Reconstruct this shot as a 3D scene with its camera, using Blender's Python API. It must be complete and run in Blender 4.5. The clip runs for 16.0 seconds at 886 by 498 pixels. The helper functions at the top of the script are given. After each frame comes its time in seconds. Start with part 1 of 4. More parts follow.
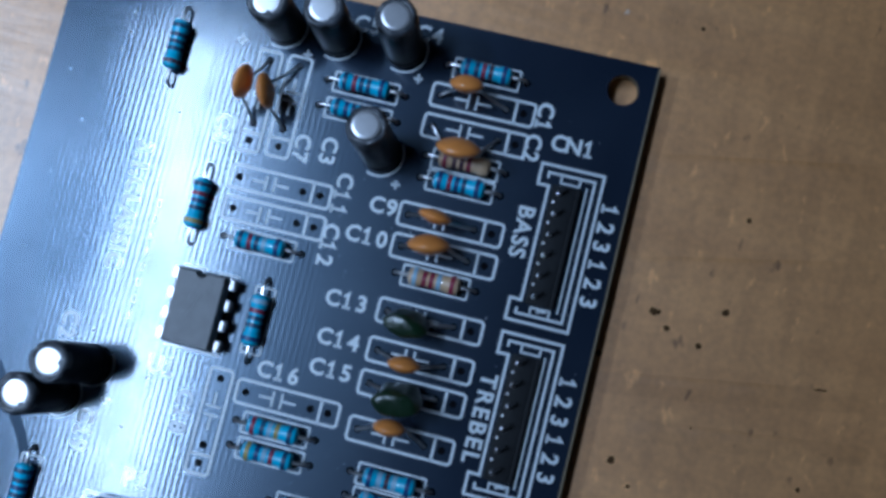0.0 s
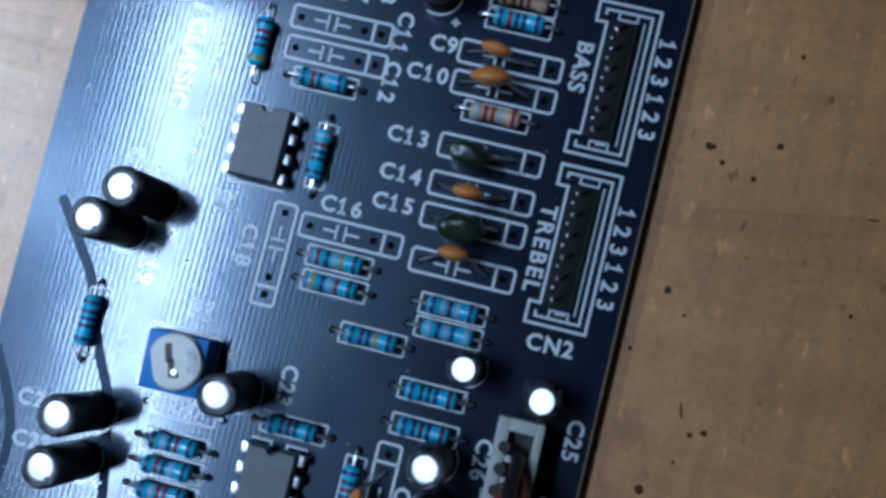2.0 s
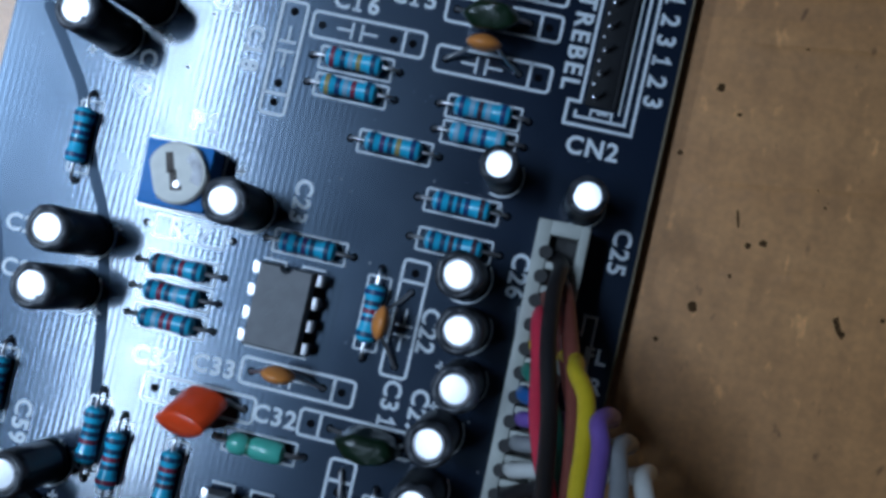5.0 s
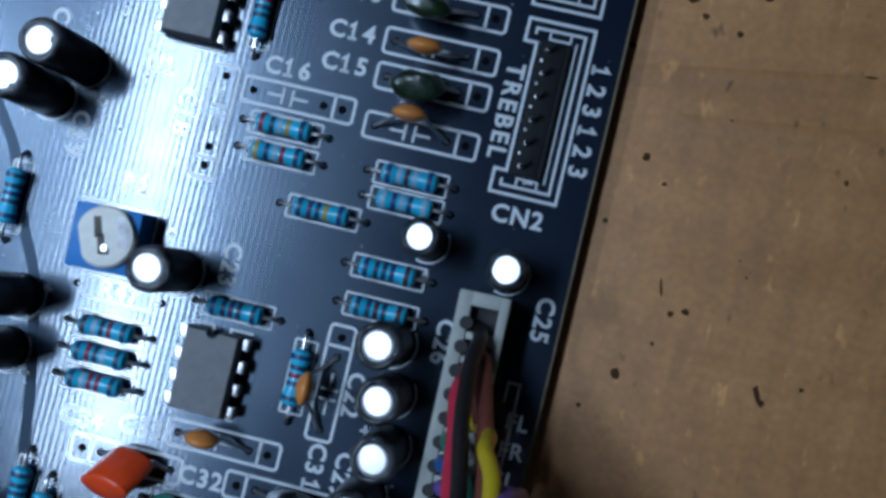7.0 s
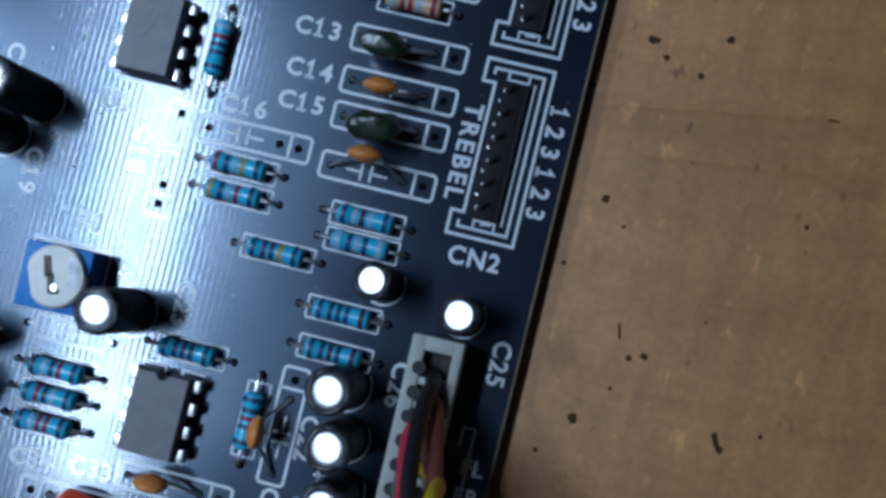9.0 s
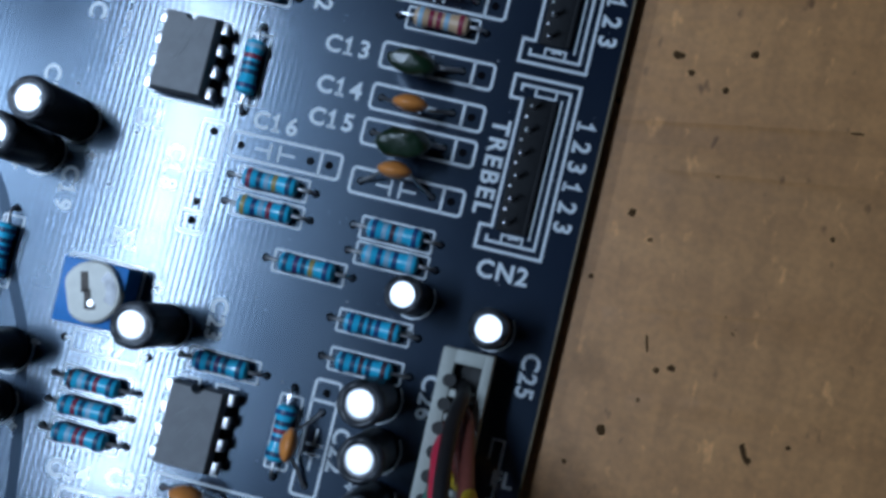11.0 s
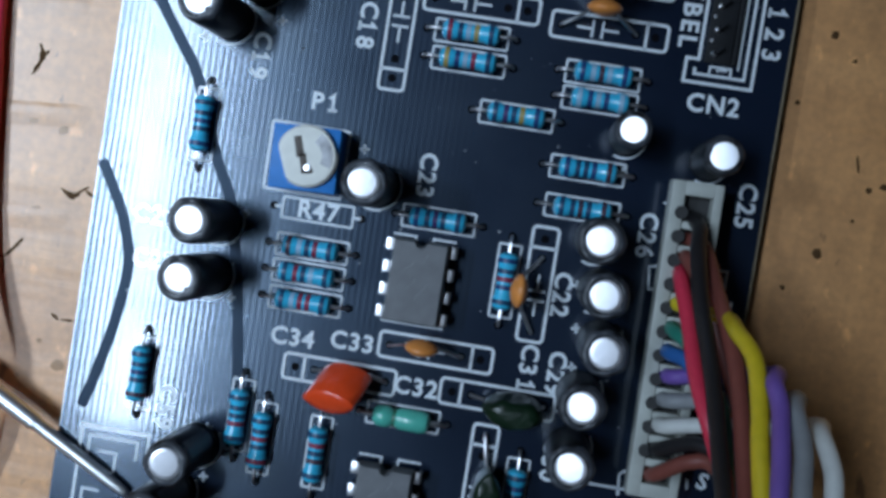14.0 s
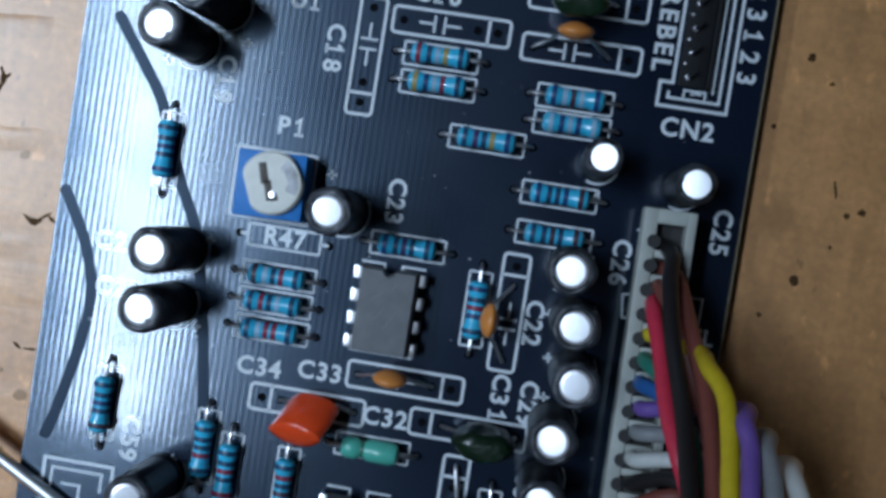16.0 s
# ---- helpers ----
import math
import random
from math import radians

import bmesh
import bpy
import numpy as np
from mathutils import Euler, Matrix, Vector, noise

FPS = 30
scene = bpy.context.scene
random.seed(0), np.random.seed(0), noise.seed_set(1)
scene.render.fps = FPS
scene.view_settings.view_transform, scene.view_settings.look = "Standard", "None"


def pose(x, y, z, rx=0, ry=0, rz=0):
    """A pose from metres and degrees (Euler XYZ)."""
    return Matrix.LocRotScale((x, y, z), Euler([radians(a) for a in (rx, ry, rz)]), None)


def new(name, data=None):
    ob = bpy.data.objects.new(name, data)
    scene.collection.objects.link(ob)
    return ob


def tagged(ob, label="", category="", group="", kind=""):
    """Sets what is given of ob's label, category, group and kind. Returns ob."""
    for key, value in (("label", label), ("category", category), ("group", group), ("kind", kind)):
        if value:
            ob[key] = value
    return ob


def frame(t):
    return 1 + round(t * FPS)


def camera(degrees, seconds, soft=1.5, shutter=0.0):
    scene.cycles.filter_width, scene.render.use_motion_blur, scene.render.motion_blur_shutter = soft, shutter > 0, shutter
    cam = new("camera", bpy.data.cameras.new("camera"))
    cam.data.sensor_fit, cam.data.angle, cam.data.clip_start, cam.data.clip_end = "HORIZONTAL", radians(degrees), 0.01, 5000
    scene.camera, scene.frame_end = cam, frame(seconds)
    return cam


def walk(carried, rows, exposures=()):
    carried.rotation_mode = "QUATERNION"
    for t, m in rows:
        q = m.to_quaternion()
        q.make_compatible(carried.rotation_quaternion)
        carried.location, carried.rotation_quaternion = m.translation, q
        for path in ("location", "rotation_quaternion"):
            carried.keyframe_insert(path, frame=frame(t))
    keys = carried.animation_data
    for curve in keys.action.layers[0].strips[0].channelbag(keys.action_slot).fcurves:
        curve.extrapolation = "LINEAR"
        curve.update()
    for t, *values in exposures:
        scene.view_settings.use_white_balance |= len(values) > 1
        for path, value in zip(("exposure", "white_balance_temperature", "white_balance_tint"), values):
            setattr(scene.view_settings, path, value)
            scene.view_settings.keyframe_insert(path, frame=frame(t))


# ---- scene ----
cam = camera(44.0, 16.0, soft=3.5)
PATH = [
    (0, -0.00647, -0.03862, 0.13284, 5.963, 4.660, 14.029),
    (0.5, -0.00478, -0.03856, 0.13170, 6.111, 4.779, 13.994),
    (1, -0.00307, -0.04148, 0.13346, 6.412, 4.831, 14.117),
    (1.5, -0.00489, -0.04718, 0.13542, 6.456, 4.816, 14.147),
    (2, -0.00959, -0.05807, 0.13447, 4.897, 4.526, 13.959),
    (2.5, -0.01038, -0.07065, 0.13008, 2.522, 6.600, 12.869),
    (3, -0.01441, -0.07813, 0.12650, 1.754, 5.923, 12.460),
    (5.3, -0.00937, -0.07435, 0.12042, 2.851, 4.692, 12.961),
    (5.5, -0.00966, -0.07335, 0.12043, 2.784, 4.634, 13.034),
    (6, -0.00790, -0.07252, 0.12256, 2.694, 4.565, 13.428),
    (6.5, -0.00521, -0.06886, 0.12297, 2.768, 4.329, 13.505),
    (7, -0.00430, -0.06709, 0.12163, 2.899, 4.186, 13.496),
    (7.5, -0.00370, -0.06561, 0.12128, 3.062, 4.259, 13.533),
    (8, -0.00187, -0.06454, 0.12134, 2.936, 4.157, 13.656),
    (8.5, -0.00059, -0.06429, 0.12051, 3.377, 3.979, 14.001),
    (9, -0.00103, -0.06315, 0.11997, 3.705, 3.861, 13.921),
    (11.3, -0.00236, -0.06334, 0.12270, 4.342, 4.946, 13.663),
    (11.5, -0.00368, -0.06353, 0.12432, 4.080, 4.457, 13.763),
    (12, -0.00517, -0.06306, 0.12551, 3.251, 4.507, 13.634),
    (12.5, -0.00980, -0.06408, 0.12778, 1.244, 4.649, 11.413),
    (13, -0.01319, -0.06727, 0.12394, -0.317, 3.911, 9.651),
    (13.5, -0.01879, -0.06922, 0.12109, -0.672, 3.669, 9.112),
    (14, -0.02568, -0.07413, 0.12383, -1.298, 4.247, 9.105),
    (14.5, -0.03503, -0.07681, 0.12149, -1.227, 4.234, 9.028),
    (15, -0.03412, -0.07379, 0.11956, -1.145, 4.252, 9.101),
    (15.5, -0.03077, -0.07333, 0.12007, -1.130, 3.877, 9.054),
    (16, -0.02353, -0.07050, 0.12090, -1.425, 4.006, 8.971),
]
EXPOSURES = [(0.0, 0.17, 5950, 10), (1.5, 0.16, 5950, 10), (2.5, 0.03, 6300, 10), (5.3, 0.15, 6450, 10), (13.0, 0.22, 6600, 10), (14.0, 0.28, 7000, 10), (16.0, 0.18, 7000, 10)]
walk(cam, [(t, pose(x, y, z, rx, ry, rz)) for t, x, y, z, rx, ry, rz in PATH], EXPOSURES)

# ---- light: a long lamp hanging high to the side of the bench, a shaded desk lamp nearer by, and the room's own bounce ----
world = bpy.data.worlds.new("room_air")
world.use_nodes = True
world.node_tree.nodes["Background"].inputs[0].default_value = (0.60, 0.78, 1.0, 1)
world.node_tree.nodes["Background"].inputs[1].default_value = 0.25
scene.world = world
lamp_data = bpy.data.lights.new("tube_lamp", "AREA")
lamp_data.shape, lamp_data.size, lamp_data.size_y = "RECTANGLE", 0.15, 1.15
lamp_data.energy, lamp_data.color = 23.5, (0.515, 0.70, 0.96)
lamp = new("tube_lamp_light", lamp_data)
LAMP_X, LAMP_Y, LAMP_Z, LAMP_TURN = -0.848, -0.07, 2.20, 2.75
lamp.matrix_world = pose(LAMP_X, LAMP_Y, LAMP_Z, 0, 0, LAMP_TURN)
desk_data = bpy.data.lights.new("desk_bulb", "AREA")
desk_data.shape, desk_data.size = "DISK", 0.11
desk_data.energy, desk_data.color = 12.6, (0.515, 0.70, 0.96)
desk_data.spread = radians(135.6)
DESK = Vector((-0.475, -0.02, 0.55))
desk_light = new("desk_bulb_light", desk_data)
desk_light.matrix_world = pose(*DESK, 0, 25, 0)

MM = 0.001
CARD_Z = -3.0


# ---- materials ----
def mat(name, color, rough=0.5, metal=0.0, vary=0.12, scale=900.0, bump=0.0, bump_scale=2500.0, coat=0.0, spec=0.5, trans=0.0):
    m = bpy.data.materials.new(name)
    m.use_nodes = True
    nt = m.node_tree
    b = nt.nodes["Principled BSDF"]
    b.inputs["Roughness"].default_value = rough
    b.inputs["Metallic"].default_value = metal
    b.inputs["Coat Weight"].default_value = coat
    b.inputs["Coat Roughness"].default_value = 0.08
    b.inputs["Specular IOR Level"].default_value = spec
    b.inputs["Transmission Weight"].default_value = trans
    tc = nt.nodes.new("ShaderNodeTexCoord")
    n = nt.nodes.new("ShaderNodeTexNoise")
    n.inputs["Scale"].default_value = scale
    n.inputs["Detail"].default_value = 4
    nt.links.new(tc.outputs["Object"], n.inputs["Vector"])
    info = nt.nodes.new("ShaderNodeObjectInfo")
    add = nt.nodes.new("ShaderNodeMath")
    add.operation = "MULTIPLY_ADD"
    add.inputs[1].default_value = 0.35
    nt.links.new(info.outputs["Random"], add.inputs[0])
    nt.links.new(n.outputs["Fac"], add.inputs[2])
    ramp = nt.nodes.new("ShaderNodeMapRange")
    ramp.inputs["From Min"].default_value, ramp.inputs["From Max"].default_value = 0.3, 1.05
    ramp.inputs["To Min"].default_value, ramp.inputs["To Max"].default_value = 1 - vary, 1 + vary
    nt.links.new(add.outputs[0], ramp.inputs["Value"])
    hsv = nt.nodes.new("ShaderNodeHueSaturation")
    hsv.inputs["Color"].default_value = (*color, 1)
    nt.links.new(ramp.outputs[0], hsv.inputs["Value"])
    nt.links.new(hsv.outputs[0], b.inputs["Base Color"])
    if bump:
        n2 = nt.nodes.new("ShaderNodeTexNoise")
        n2.inputs["Scale"].default_value = bump_scale
        n2.inputs["Detail"].default_value = 3
        nt.links.new(tc.outputs["Object"], n2.inputs["Vector"])
        bp = nt.nodes.new("ShaderNodeBump")
        bp.inputs["Strength"].default_value = 1.0
        bp.inputs["Distance"].default_value = bump * MM
        nt.links.new(n2.outputs["Fac"], bp.inputs["Height"])
        nt.links.new(bp.outputs[0], b.inputs["Normal"])
    return m


def board_material():
    """Glossy black-blue solder mask over parallel copper tracks that run along the board."""
    m = mat("solder_mask", (0.0045, 0.0088, 0.021), rough=0.3, vary=0.3, scale=60.0, spec=0.7, coat=1.0)
    nt = m.node_tree
    b = nt.nodes["Principled BSDF"]
    tc = nt.nodes.new("ShaderNodeTexCoord")
    sep = nt.nodes.new("ShaderNodeSeparateXYZ")
    nt.links.new(tc.outputs["Object"], sep.inputs[0])
    mul = nt.nodes.new("ShaderNodeMath")
    mul.operation = "MULTIPLY"
    mul.inputs[1].default_value = 2 * math.pi / (0.74 * MM)
    sway_map = nt.nodes.new("ShaderNodeMapping")
    sway_map.inputs["Scale"].default_value = (420, 95, 1)
    nt.links.new(tc.outputs["Object"], sway_map.inputs["Vector"])
    sway = nt.nodes.new("ShaderNodeTexNoise")
    sway.inputs["Scale"].default_value = 1.0
    sway.inputs["Detail"].default_value = 4
    nt.links.new(sway_map.outputs[0], sway.inputs["Vector"])
    bent = nt.nodes.new("ShaderNodeMath")
    bent.operation = "MULTIPLY_ADD"
    bent.inputs[1].default_value = 0.25 * MM
    nt.links.new(sway.outputs["Fac"], bent.inputs[0])
    nt.links.new(sep.outputs["X"], bent.inputs[2])
    nt.links.new(bent.outputs[0], mul.inputs[0])
    sine = nt.nodes.new("ShaderNodeMath")
    sine.operation = "SINE"
    nt.links.new(mul.outputs[0], sine.inputs[0])
    fine = nt.nodes.new("ShaderNodeTexNoise")
    fine.inputs["Scale"].default_value = 700.0
    fine.inputs["Detail"].default_value = 5
    nt.links.new(tc.outputs["Object"], fine.inputs["Vector"])
    mix = nt.nodes.new("ShaderNodeMath")
    mix.operation = "MULTIPLY_ADD"
    mix.inputs[1].default_value = 0.85
    nt.links.new(fine.outputs["Fac"], mix.inputs[0])
    field = nt.nodes.new("ShaderNodeMapRange")
    field.interpolation_type = "SMOOTHSTEP"
    field.inputs["From Min"].default_value, field.inputs["From Max"].default_value = -0.043, -0.026
    field.inputs["To Min"].default_value, field.inputs["To Max"].default_value = 1.0, 0.12
    nt.links.new(sep.outputs["X"], field.inputs["Value"])
    tracks = nt.nodes.new("ShaderNodeMath")
    tracks.operation = "MULTIPLY"
    patchy = nt.nodes.new("ShaderNodeTexNoise")
    patchy.inputs["Scale"].default_value = 150.0
    patchy.inputs["Detail"].default_value = 3
    nt.links.new(tc.outputs["Object"], patchy.inputs["Vector"])
    fade = nt.nodes.new("ShaderNodeMapRange")
    fade.inputs["From Min"].default_value, fade.inputs["From Max"].default_value = 0.38, 0.62
    fade.inputs["To Min"].default_value, fade.inputs["To Max"].default_value = 0.55, 1.2
    nt.links.new(patchy.outputs["Fac"], fade.inputs["Value"])
    worn = nt.nodes.new("ShaderNodeMath")
    worn.operation = "MULTIPLY"
    nt.links.new(sine.outputs[0], worn.inputs[0])
    nt.links.new(fade.outputs[0], worn.inputs[1])
    nt.links.new(worn.outputs[0], tracks.inputs[0])
    nt.links.new(field.outputs[0], tracks.inputs[1])
    nt.links.new(tracks.outputs[0], mix.inputs[2])
    bp = nt.nodes.new("ShaderNodeBump")
    bp.inputs["Strength"].default_value = 1.0
    bp.inputs["Distance"].default_value = 0.0019 * MM
    nt.links.new(mix.outputs[0], bp.inputs["Height"])
    nt.links.new(bp.outputs[0], b.inputs["Normal"])
    smear = nt.nodes.new("ShaderNodeTexNoise")
    smear.inputs["Scale"].default_value = 45.0
    smear.inputs["Detail"].default_value = 6
    nt.links.new(tc.outputs["Object"], smear.inputs["Vector"])
    rr = nt.nodes.new("ShaderNodeMapRange")
    rr.inputs["From Min"].default_value, rr.inputs["From Max"].default_value = 0.3, 0.7
    rr.inputs["To Min"].default_value, rr.inputs["To Max"].default_value = 0.21, 0.28
    nt.links.new(smear.outputs["Fac"], rr.inputs["Value"])
    nt.links.new(rr.outputs[0], b.inputs["Roughness"])
    b.inputs["Specular Tint"].default_value = (0.54, 0.76, 1.0, 1)
    cr = nt.nodes.new("ShaderNodeMapRange")
    cr.inputs["From Min"].default_value, cr.inputs["From Max"].default_value = 0.3, 0.7
    cr.inputs["To Min"].default_value, cr.inputs["To Max"].default_value = 0.08, 0.155
    nt.links.new(smear.outputs["Fac"], cr.inputs["Value"])
    nt.links.new(cr.outputs[0], b.inputs["Coat Roughness"])
    bp2 = nt.nodes.new("ShaderNodeBump")
    bp2.inputs["Strength"].default_value = 1.0
    bp2.inputs["Distance"].default_value = 0.0018 * MM
    nt.links.new(mix.outputs[0], bp2.inputs["Height"])
    nt.links.new(bp2.outputs[0], b.inputs["Coat Normal"])
    return m


def card_material():
    m = mat("cardboard", (0.60, 0.285, 0.103), rough=0.43, vary=0.14, scale=35.0, spec=0.85)
    nt = m.node_tree
    b = nt.nodes["Principled BSDF"]
    tc = nt.nodes.new("ShaderNodeTexCoord")
    st = nt.nodes.new("ShaderNodeMapping")
    st.inputs["Scale"].default_value = (25, 170, 100)
    st.inputs["Rotation"].default_value = (0, 0, 0.18)
    nt.links.new(tc.outputs["Object"], st.inputs["Vector"])
    ridge = nt.nodes.new("ShaderNodeTexNoise")
    ridge.inputs["Scale"].default_value = 1.0
    ridge.inputs["Detail"].default_value = 6
    nt.links.new(st.outputs[0], ridge.inputs["Vector"])
    grain = nt.nodes.new("ShaderNodeTexNoise")
    grain.inputs["Scale"].default_value = 1500.0
    grain.inputs["Detail"].default_value = 4
    nt.links.new(tc.outputs["Object"], grain.inputs["Vector"])
    mix = nt.nodes.new("ShaderNodeMath")
    mix.operation = "MULTIPLY_ADD"
    mix.inputs[1].default_value = 0.05
    nt.links.new(grain.outputs["Fac"], mix.inputs[0])
    nt.links.new(ridge.outputs["Fac"], mix.inputs[2])
    bp = nt.nodes.new("ShaderNodeBump")
    bp.inputs["Strength"].default_value = 1.0
    bp.inputs["Distance"].default_value = 0.24 * MM
    nt.links.new(mix.outputs[0], bp.inputs["Height"])
    nt.links.new(bp.outputs[0], b.inputs["Normal"])
    st2 = nt.nodes.new("ShaderNodeMapping")
    st2.inputs["Scale"].default_value = (420, 60, 100)
    st2.inputs["Rotation"].default_value = (0, 0, 0.05)
    nt.links.new(tc.outputs["Object"], st2.inputs["Vector"])
    streak = nt.nodes.new("ShaderNodeTexNoise")
    streak.inputs["Scale"].default_value = 1.0
    streak.inputs["Detail"].default_value = 5
    nt.links.new(st2.outputs[0], streak.inputs["Vector"])
    fleck = nt.nodes.new("ShaderNodeTexNoise")
    fleck.inputs["Scale"].default_value = 1100.0
    fleck.inputs["Detail"].default_value = 6
    nt.links.new(tc.outputs["Object"], fleck.inputs["Vector"])
    both = nt.nodes.new("ShaderNodeMath")
    both.operation = "MULTIPLY_ADD"
    both.inputs[1].default_value = 0.5
    nt.links.new(streak.outputs["Fac"], both.inputs[0])
    half = nt.nodes.new("ShaderNodeMath")
    half.operation = "MULTIPLY"
    half.inputs[1].default_value = 0.5
    nt.links.new(fleck.outputs["Fac"], half.inputs[0])
    nt.links.new(half.outputs[0], both.inputs[2])
    tone2 = nt.nodes.new("ShaderNodeMapRange")
    tone2.inputs["From Min"].default_value, tone2.inputs["From Max"].default_value = 0.36, 0.64
    tone2.inputs["To Min"].default_value, tone2.inputs["To Max"].default_value = 0.83, 1.16
    nt.links.new(both.outputs[0], tone2.inputs["Value"])
    hs = nt.nodes.new("ShaderNodeHueSaturation")
    nt.links.new(tone2.outputs[0], hs.inputs["Value"])
    nt.links.new(b.inputs["Base Color"].links[0].from_socket, hs.inputs["Color"])
    pits = nt.nodes.new("ShaderNodeTexNoise")
    pits.inputs["Scale"].default_value = 330.0
    pits.inputs["Detail"].default_value = 3
    st3 = nt.nodes.new("ShaderNodeMapping")
    st3.inputs["Scale"].default_value = (1.35, 0.7, 1.0)
    nt.links.new(tc.outputs["Object"], st3.inputs["Vector"])
    nt.links.new(st3.outputs[0], pits.inputs["Vector"])
    spot = nt.nodes.new("ShaderNodeValToRGB")
    e = spot.color_ramp.elements
    e[0].position, e[0].color = 0.26, (0.45, 0.42, 0.40, 1)
    e[1].position, e[1].color = 0.33, (1, 1, 1, 1)
    for at, tone_value in ((0.64, 1.0), (0.72, 1.5)):
        new_stop = e.new(at)
        new_stop.color = (tone_value, tone_value, tone_value, 1)
    nt.links.new(pits.outputs["Fac"], spot.inputs["Fac"])
    flecked = nt.nodes.new("ShaderNodeMix")
    flecked.data_type, flecked.blend_type = "RGBA", "MULTIPLY"
    flecked.inputs["Factor"].default_value = 1.0
    nt.links.new(hs.outputs[0], flecked.inputs["A"])
    nt.links.new(spot.outputs["Color"], flecked.inputs["B"])
    old = flecked.outputs["Result"]
    tone = nt.nodes.new("ShaderNodeMix")
    tone.data_type, tone.blend_type = "RGBA", "MULTIPLY"
    tone.inputs["Factor"].default_value = 0.55
    cr = nt.nodes.new("ShaderNodeValToRGB")
    cr.color_ramp.elements[0].position, cr.color_ramp.elements[0].color = 0.3, (0.66, 0.60, 0.54, 1)
    cr.color_ramp.elements[1].position, cr.color_ramp.elements[1].color = 0.7, (1.0, 1.0, 1.0, 1)
    nt.links.new(ridge.outputs["Fac"], cr.inputs["Fac"])
    nt.links.new(old, tone.inputs["A"])
    nt.links.new(cr.outputs["Color"], tone.inputs["B"])
    nt.links.new(tone.outputs["Result"], b.inputs["Base Color"])
    return m


MASK = board_material()
CARD = card_material()
FIBRE = mat("board_edge", (0.22, 0.17, 0.10), rough=0.7, vary=0.25)
FLUX = mat("flux_bead", (0.16, 0.18, 0.20), rough=0.35, vary=0.3)
FRAY = mat("frayed_fibre", (0.50, 0.44, 0.34), rough=0.7, vary=0.4)
SILK = mat("silkscreen_ink", (0.74, 0.80, 0.84), rough=0.38, vary=0.10, scale=1500, coat=0.8, bump=0.006)
HOLE = mat("open_hole", (0.006, 0.006, 0.007), rough=0.9, spec=0.0)
TIN = mat("tinned_copper", (0.72, 0.72, 0.74), rough=0.30, metal=1.0, vary=0.2, bump=0.02)
BLUE = mat("resistor_blue", (0.018, 0.46, 0.70), rough=0.30, vary=0.25, coat=0.25, bump=0.02)
TAN = mat("resistor_tan", (0.62, 0.42, 0.26), rough=0.4, vary=0.15, coat=0.3, bump=0.02)
TEAL = mat("inductor_green", (0.07, 0.42, 0.33), rough=0.3, vary=0.15, coat=0.4)
BAND = {
    "k": mat("band_black", (0.010, 0.050, 0.12), rough=0.45),
    "n": mat("band_brown", (0.060, 0.022, 0.040), rough=0.45),
    "r": mat("band_red", (0.24, 0.016, 0.050), rough=0.45),
    "g": mat("band_gold", (0.36, 0.27, 0.08), rough=0.45),
    "v": mat("band_violet", (0.06, 0.03, 0.13), rough=0.45),
    "w": mat("band_white", (0.26, 0.44, 0.58), rough=0.45),
    "b": mat("band_navy", (0.012, 0.045, 0.16), rough=0.45),
    "y": mat("band_green", (0.025, 0.12, 0.07), rough=0.45),
}
SLEEVE = mat("black_sleeve", (0.009, 0.010, 0.012), rough=0.42, vary=0.3, spec=0.22, coat=0.06, bump=0.05, bump_scale=420)
RIM = mat("shrunk_film_rim", (0.038, 0.044, 0.054), rough=0.45, vary=0.8, scale=420, coat=0.08, bump=0.16, bump_scale=800)
STRIPE = mat("sleeve_stripe", (0.085, 0.10, 0.12), rough=0.5)
ALU = mat("aluminium", (0.72, 0.72, 0.75), rough=0.36, metal=0.72, vary=0.08, bump=0.012, bump_scale=1800)
CHIP = mat("chip_epoxy", (0.125, 0.13, 0.138), rough=0.46, vary=0.25, scale=700, bump=0.02, bump_scale=4000)
SCRATCH = mat("chip_scratch", (0.24, 0.25, 0.26), rough=0.6)
DISC = mat("ceramic_orange", (0.72, 0.255, 0.06), rough=0.38, vary=0.18, coat=0.35, bump=0.03, bump_scale=800)
GREEN = mat("film_green", (0.005, 0.019, 0.008), rough=0.34, vary=0.4, spec=0.4, coat=0.28, bump=0.10, bump_scale=600)
RED_FILM = mat("film_red", (0.84, 0.072, 0.016), rough=0.28, vary=0.12, coat=0.6, bump=0.03, bump_scale=500)
TRIM_BLUE = mat("trimmer_blue", (0.016, 0.20, 0.56), rough=0.45, vary=0.15, spec=0.25)
TRIM_WHITE = mat("trimmer_white", (0.76, 0.75, 0.68), rough=0.45, vary=0.1, bump=0.02)
NYLON = mat("connector_white", (0.45, 0.47, 0.43), rough=0.5, vary=0.28, scale=350, bump=0.05, bump_scale=700)
DULL = mat("bare_channel", (0.0045, 0.0088, 0.021), rough=0.42, vary=0.3, scale=300, spec=0.38)
DULL.node_tree.nodes["Principled BSDF"].inputs["Specular Tint"].default_value = (0.54, 0.76, 1.0, 1)
HOUSING = mat("black_plastic", (0.010, 0.011, 0.013), rough=0.62, vary=0.4, scale=500, spec=0.22, bump=0.05, bump_scale=900)
DARK_PIN = mat("dark_pin", (0.016, 0.017, 0.020), rough=0.6, spec=0.15, vary=0.4)
SLOT = mat("slot_brown", (0.075, 0.058, 0.046), rough=0.6, vary=0.5)
WIPER = mat("dull_metal", (0.30, 0.30, 0.31), rough=0.45, metal=0.4, vary=0.8, scale=900)
